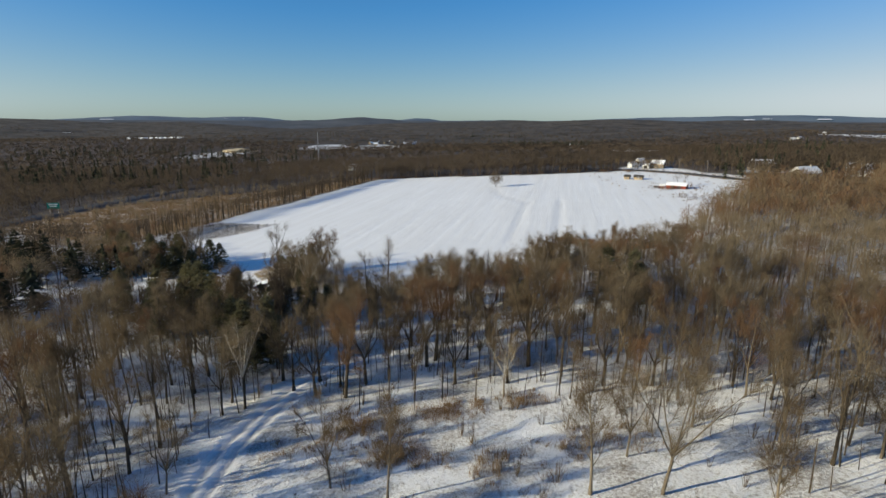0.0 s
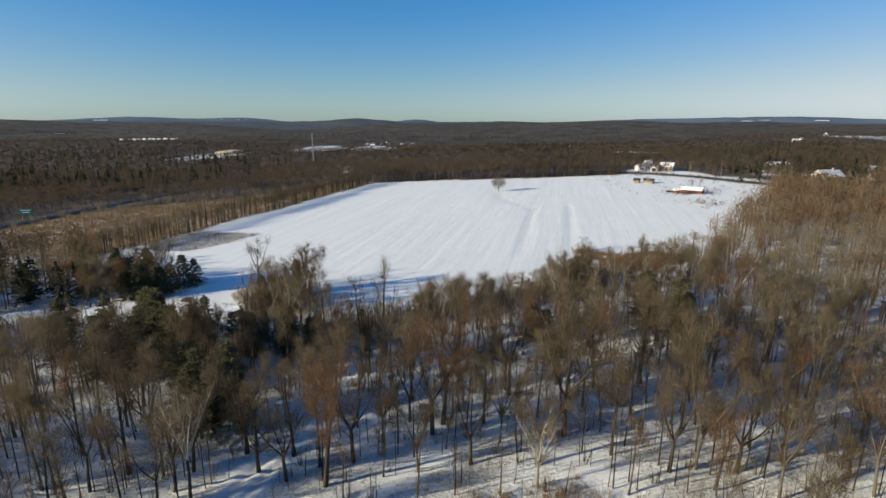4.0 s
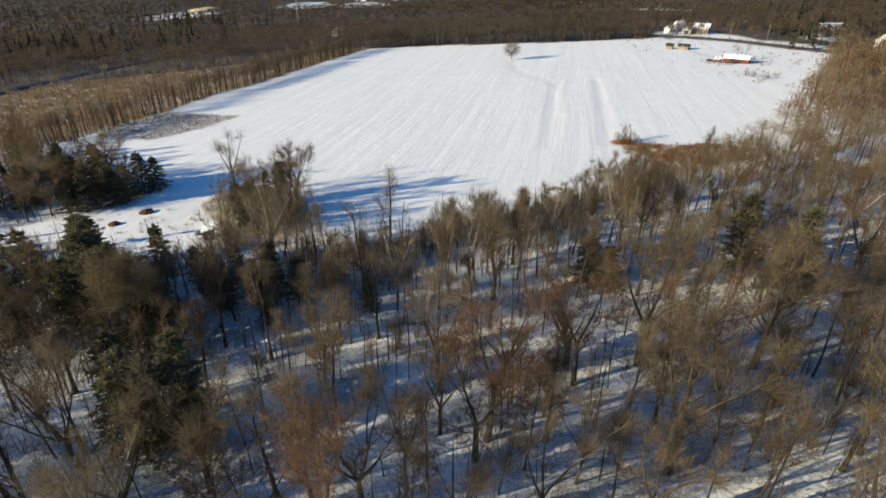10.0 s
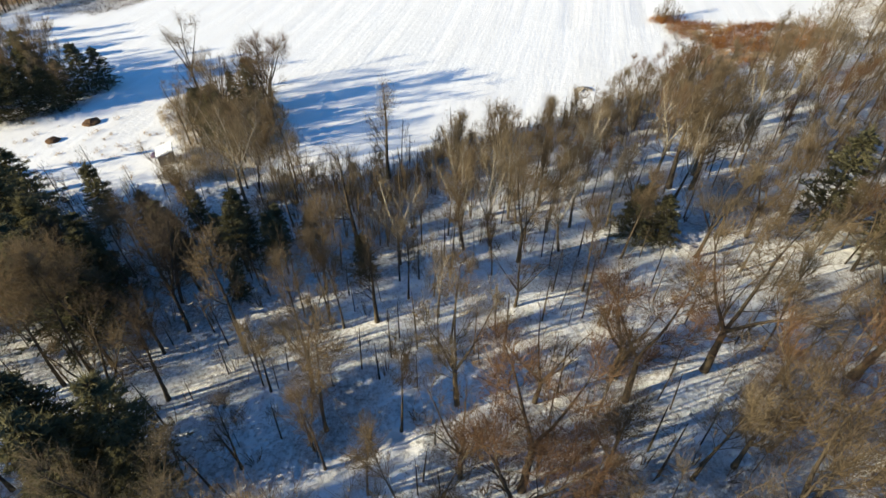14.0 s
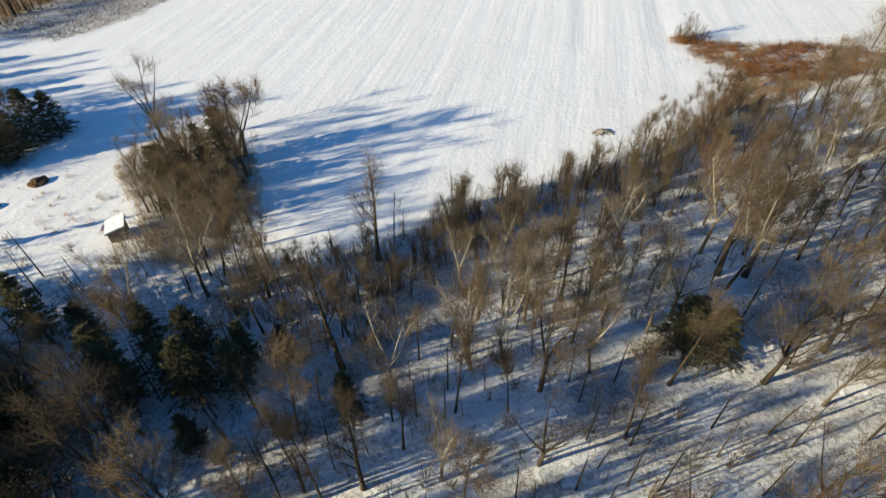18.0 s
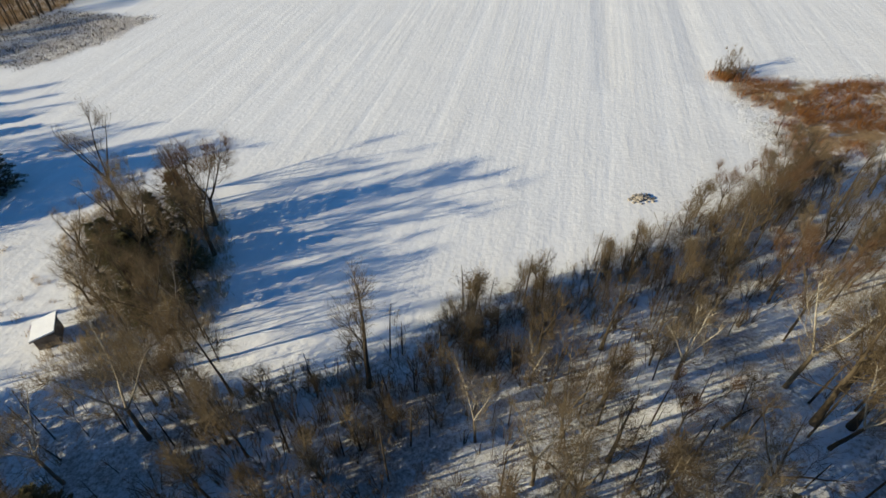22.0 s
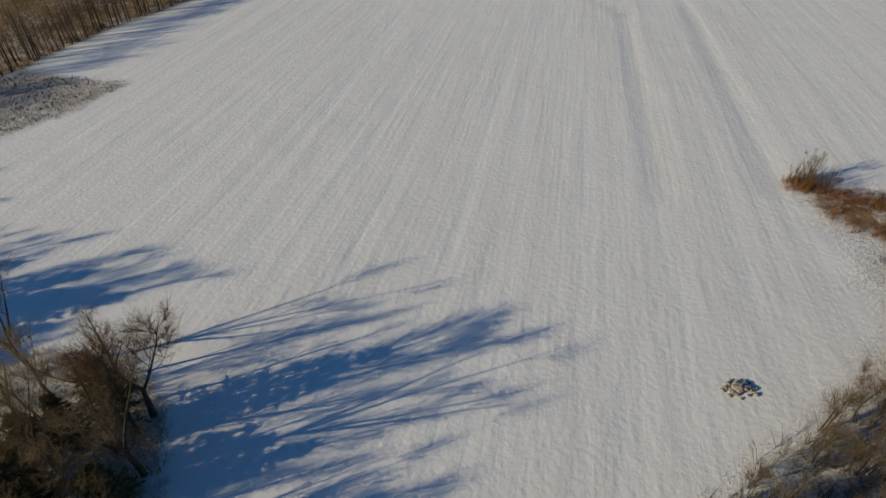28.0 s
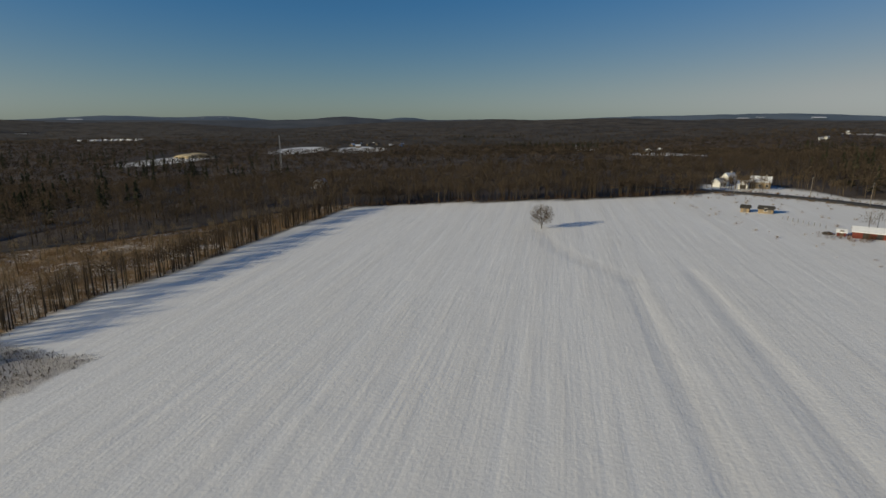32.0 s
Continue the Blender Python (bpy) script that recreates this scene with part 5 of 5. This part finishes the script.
def building(name, x, y, turn, w, d, h, rise, wall_m, roof_m, label, category, windows=3, doors=1, chimney=False, storeys=1, trim_m=None, big_door=None, group=""):
    """A gabled building with walls, gables, two roof slopes, windows and doors."""
    root = tagged(new(name), label, category, group)
    root.matrix_basis = pose(x, y, gz(x, y) - 0.15, 0, 0, turn)
    s = Shape()
    s.box((-w / 2, -d / 2, -0.8), (w / 2, d / 2, h))
    for sx in (-w / 2, w / 2):
        t = 0.1 if sx > 0 else -0.1
        s.add([(sx, -d / 2, h), (sx, d / 2, h), (sx, 0, h + rise), (sx - t, -d / 2, h), (sx - t, d / 2, h), (sx - t, 0, h + rise)],
              [(0, 1, 2), (3, 5, 4), (0, 2, 5), (0, 5, 3), (1, 4, 5), (1, 5, 2)])
    part("wall", s.mesh("wall", wall_m), root)
    for sl in gable(w, d, h, rise, 0.35, 0.22):
        part("roof", sl.mesh("roof", roof_m), root)
    trim = trim_m or WHITE_WOOD
    for side in (-1, 1):
        yy = side * d / 2
        for st in range(storeys):
            for i in range(windows):
                cx = -w / 2 + w * (i + 0.5) / windows
                zz = 0.9 + st * 2.7
                fr = slab("window", (cx - 0.55, min(yy, yy + side * 0.06), zz), (cx + 0.55, max(yy, yy + side * 0.06), zz + 1.3), trim, root)
                slab("pane", (cx - 0.45, min(yy + side * 0.03, yy + side * 0.075), zz + 0.1), (cx + 0.45, max(yy + side * 0.03, yy + side * 0.075), zz + 1.2), GLASS, fr)
        for i in range(doors):
            cx = -w / 2 + w * (i + 1) / (doors + 1) + w / (2 * max(windows, 1)) * (0.5 if windows else 0)
            bw, bh = big_door if big_door else (0.95, 2.05)
            slab("door", (cx - bw / 2, min(yy, yy + side * 0.09), 0), (cx + bw / 2, max(yy, yy + side * 0.09), bh), SHINGLE if big_door else GREY_WOOD, root)
    if chimney:
        slab("chimney", (w * 0.2, -0.45, h + rise * 0.4), (w * 0.2 + 0.8, 0.45, h + rise + 1.0), STONE, root)
    return root


building("barn", 127.4, 281.8, -38, 9.8, 5.2, 2.0, 1.15, RED_WOOD, ROOF_SNOW, "red wooden barn with snow-covered gable roof", "barn", windows=0, doors=2, big_door=(1.6, 2.2))
building("lean_to", 121.6, 286.6, -38, 2.2, 2.6, 1.4, 0.6, RED_WOOD, ROOF_SNOW, "small red wooden outbuilding beside the barn", "shed", windows=0)
building("shed", 118.2, 331.8, -40, 3.0, 2.8, 1.9, 0.9, TAN_WOOD, SHINGLE, "small tan wooden shed with dark roof in snow", "shed", windows=0, group="sheds by the field")
building("shed", 123.6, 327.3, -40, 5.0, 3.0, 1.9, 0.9, TAN_WOOD, SHINGLE, "long tan wooden shed with dark roof in snow", "shed", windows=1, group="sheds by the field")
building("house", 154, 407, 20, 5.6, 5.2, 4.0, 2.4, WHITE_WOOD, ROOF_SNOW, "white farmhouse with snowy gable roof", "house", 3, 1, True, 1)
building("house_wing", 146.5, 402.5, 20, 5, 5, 2.6, 1.8, WHITE_WOOD, ROOF_SNOW, "low white annex beside the farmhouse", "house", 2)
building("house", 161, 391, -35, 9, 6.5, 3.4, 2.4, TAN_WOOD, ROOF_SNOW, "tan house with snowy roof behind the road", "house", 3, 1, True, 1, )
building("garage", 153, 392, -35, 5, 5, 2.5, 1.5, WHITE_WOOD, ROOF_SNOW, "pale garage with snowy roof beside tan house", "garage", 0, 1, big_door=(2.6, 2.3))
building("house", 200, 289, 15, 13, 8, 5.0, 3.0, WHITE_WOOD, ROOF_SNOW, "white house among bare trees", "house", 4, 1, True, 2)
building("house", 214, 352, 10, 15, 9, 4.0, 2.8, GREY_WOOD, ROOF_SNOW, "long house with pale roof among bare trees", "house", 4, 1)
building("house", 238, 300, -25, 12, 8, 4.6, 2.8, WHITE_WOOD, ROOF_SNOW, "white house behind bare trees", "house", 3, 1)
hr = random.Random(12)
for i in range(15):
    f = i / 14
    building("house", -775 + 135 * f + hr.uniform(-3, 3), 1372 + hr.uniform(-14, 10), hr.uniform(-30, 40), 6.5, 6, 3.6, 2.2, WHITE_WOOD, ROOF_SNOW, "pale suburban house on a distant hillside", "house", 2, 1, False, 1, group="distant houses")
for i in range(12):
    building("house", -175 + hr.uniform(0, 130), 1260 + hr.uniform(0, 180), hr.uniform(0, 180), 10, 7, 4.2, 2.8, hr.choice([WHITE_WOOD, GREY_WOOD, TAN_WOOD]), hr.choice([ROOF_SNOW, SHINGLE]), "village house beyond the valley woods", "house", 2, 1, False, 1, group="village houses")
for x, y in [(330, 930), (352, 940), (283, 1150), (740, 1125), (770, 1150), (-76, 484), (930, 1300)]:
    building("house", x, y, hr.uniform(0, 90), 9, 6, 3.6, 2.2, WHITE_WOOD, ROOF_SNOW, "pale house among far bare woods", "house", 3, 1, group="far houses")


def utility_pole(x, y, h, turn):
    root = tagged(new("utility_pole"), "wooden utility pole with crossarm beside the road", "pole", "utility poles")
    root.matrix_basis = pose(x, y, gz(x, y), 0, 0, turn)
    s = Shape()
    s.tube([(0, 0, -0.5), (0, 0, h)], [0.16, 0.11], 7)
    part("post", s.mesh("post", GREY_WOOD, True), root)
    slab("crossarm", (-1.2, -0.06, h - 0.7), (1.2, 0.06, h - 0.55), GREY_WOOD, root)
    for cx in (-1.0, 0.9):
        s = Shape()
        s.tube([(cx, 0, h - 0.55), (cx, 0, h - 0.35)], [0.06, 0.05], 6)
        part("insulator", s.mesh("insulator", STEEL, True), root)


for x, y in [(159.7, 353.5), (166.8, 330), (138, 374), (176, 296)]:
    utility_pole(x, y, 9.5, 40)

mast = tagged(new("radio_mast"), "thin grey steel lattice mast rising over woods", "mast")
mast.matrix_basis = pose(-135, 614, gz(-135, 614))
for cx, cy in ((0.7, -0.4), (-0.7, -0.4), (0, 0.8)):
    s = Shape()
    s.tube([(cx, cy, 0), (cx * 0.6, cy * 0.6, 33)], [0.13, 0.10], 5)
    part("leg", s.mesh("leg", STEEL), mast)
for k in range(14):
    z = 2 + k * 2.2
    s = Shape()
    f = 1 - 0.4 * z / 33
    for (x1, y1), (x2, y2) in (((0.7, -0.4), (-0.7, -0.4)), ((-0.7, -0.4), (0, 0.8)), ((0, 0.8), (0.7, -0.4))):
        s.tube([(x1 * f, y1 * f, z), (x2 * f, y2 * f, z + 1.5)], [0.06, 0.06], 4)
    part("brace", s.mesh("brace", STEEL), mast)

sign = tagged(new("highway_sign"), "large green highway sign on steel posts", "sign")
sign.matrix_basis = pose(-203, 281, gz(-203, 281), 0, 0, 10)
slab("panel", (-3.0, -0.06, 3.2), (3.0, 0.06, 6.4), SIGN_GREEN, sign)
for k, (bw, bz) in enumerate(((2.2, 5.4), (1.7, 4.4))):
    slab("text_bar", (-bw, -0.075, bz), (bw, -0.062, bz + 0.4), WHITE_WOOD, sign)
for cx in (-2.0, 2.0):
    s = Shape()
    s.tube([(cx, 0.12, -0.5), (cx, 0.12, 6.2)], [0.12, 0.12], 6)
    part("post", s.mesh("post", STEEL), sign)

# fence posts by the sheds
for k in range(9):
    f = k / 8
    x, y = 121.3 + 3.2 * f, 314 - 17 * f
    s = Shape()
    s.tube([(0, 0, -0.4), (0.02, 0, 1.3)], [0.09, 0.08], 6)
    post = tagged(new("fence_post", s.mesh("fence_post", GREY_WOOD, True)), "weathered wooden fence post in snow", "fence post", "fence posts by the sheds")
    post.location = (x, y, gz(x, y))


# junk by the hut: a tarp-covered heap, a rusty barrel heap
def heap(name, x, y, r, material, label, category, flat=0.55):
    bm = bmesh.new()
    bmesh.ops.create_icosphere(bm, subdivisions=3, radius=r)
    for v in bm.verts:
        v.co *= 1 + 0.3 * noise.noise(v.co * 1.7 + Vector((x, y, 0)))
        v.co.z = max(-0.2, v.co.z * flat)
    me = bpy.data.meshes.new(name)
    bm.to_mesh(me)
    bm.free()
    me.materials.append(material)
    ob = tagged(new(name, me), label, category)
    ob.location = (x, y, gz(x, y))


# the little hut in the clearing
def hut(x, y, turn):
    root = tagged(new("hut"), "small wooden hut with snow-covered sloping roof", "hut")
    root.matrix_basis = pose(x, y, gz(x, y), 0, 0, turn) @ Matrix.Scale(0.86, 4)
    slab("wall", (-1.35, -1.1, 0.1), (1.35, 1.1, 1.75), GREY_WOOD, root)
    s = Shape()
    c = [(-1.6, -1.35, 1.62), (1.6, -1.35, 1.62), (1.6, 1.35, 2.2), (-1.6, 1.35, 2.2)]
    c += [(a, b, z + 0.09) for a, b, z in c]
    f = [(0, 2, 1), (0, 3, 2), (4, 5, 6), (4, 6, 7), (0, 1, 5), (0, 5, 4), (1, 2, 6), (1, 6, 5), (2, 3, 7), (2, 7, 6), (3, 0, 4), (3, 4, 7)]
    s.add(c, f)
    roof = part("roof", s.mesh("roof", GREY_WOOD), root)
    s = Shape()
    s.add([(a * 0.97, b * 0.97, z + (0.095 if i < 4 else 0.2)) for i, (a, b, z) in enumerate(c)], f)
    part("snow_cover", s.mesh("snow_cover", ROOF_SNOW), roof, "white snow layer")
    slab("door", (-0.4, -1.16, 0.15), (0.4, -1.102, 1.5), SHINGLE, root)
    slab("window", (0.75, -1.15, 0.8), (1.2, -1.102, 1.25), GLASS, root)
    for cx in (-1.2, 1.2):
        for cy in (-0.95, 0.95):
            slab("foot", (cx - 0.1, cy - 0.1, -0.3), (cx + 0.1, cy + 0.1, 0.1), STONE, root)


hut(-42.3, 124.2, -68)
heap("sand_pile", -338, 925, 27, SAND, "broad pale sand pile in a distant clearing", "sand pile", 0.22)


def rock_mesh(seed, r):
    bm = bmesh.new()
    bmesh.ops.create_icosphere(bm, subdivisions=2, radius=r)
    o = Vector((seed * 3.1, 0, 0))
    for v in bm.verts:
        v.co *= 1 + 0.38 * noise.noise(v.co * (1.4 / r) + o)
        v.co.z *= 0.62
    me = bpy.data.meshes.new("rock")
    bm.to_mesh(me)
    bm.free()
    me.materials.append(STONE)
    return me


rr = random.Random(5)
rocks = [rock_mesh(i + 1, 0.5) for i in range(4)]
for cx, cy, n, sp, sz in [(19.2, 140.5, 70, 0.72, 0.46), (48.8, 161.5, 40, 1.1, 0.5)]:
    for _ in range(n):
        x, y = cx + rr.gauss(0, sp), cy + rr.gauss(0, sp * 0.5)
        ob = tagged(new("rock", rocks[rr.randrange(4)]), "grey-brown field stone dusted with snow", "rock", "heaps of field stones")
        s = rr.uniform(0.5, 1.2) * sz
        ob.matrix_basis = pose(x, y, gz(x, y) + 0.12 * s + 0.28 * math.exp(-((x - cx) ** 2 + (y - cy) ** 2) / (sp * sp)), rr.uniform(-20, 20), rr.uniform(-20, 20), rr.uniform(0, 360)) @ Matrix.Diagonal((s, s, s, 1))


heap("tarp_heap", 119.2, 289.2, 1.5, SHINGLE, "dark tarp-covered heap beside the barn", "tarp")
heap("tarp_heap", -44.6, 126.0, 0.75, PURPLE, "faded purple tarp over a heap beside the hut", "tarp")
heap("brush_heap", -59.4, 137.7, 1.3, TWIG_RED, "rust-brown brush heap on snow", "brush heap")
heap("brush_heap", -62.5, 132.0, 1.0, TWIG_RED, "low rust-brown brush heap on snow", "brush heap")

spit = [(43.6 + rng.normal() * 1.5, 172.8 + rng.normal() * 1.0, rng.uniform(0.6, 1.25)) for _ in range(13)]
clearing = [(-47 + rng.normal() * 5, 127 + rng.normal() * 4, rng.uniform(0.3, 0.9)) for _ in range(28)] + [(-60 + rng.normal() * 6, 133 + rng.normal() * 4, rng.uniform(0.3, 0.8)) for _ in range(22)]
stuff("clearing_weeds", WEED, clearing, GRASS, 66, "sparse tan weeds round the hut", "weeds")
stuff("spit_shrubs", THICKET, spit, TWIG, 64, "dark leafless shrubs on the spit of brush", "shrubs")
stuff("spit_brush", [grow_tuft(287, 1.2, 30, 0.4, 0.06)], [(43.2 + rng.normal() * 1.8, 172.6 + rng.normal() * 1.0, rng.uniform(0.6, 1.2)) for _ in range(26)], RUST, 65, "rust-brown dry brush on the spit", "brush")

# the small bare tree on the spit of russet brush
plant("m", 43.8, 173.2, 4.6, 1, "trees in the open")
for lst in kinds.values():
    for src in lst:
        for o in list(src.children):
            bpy.data.objects.remove(o)
        bpy.data.objects.remove(src)
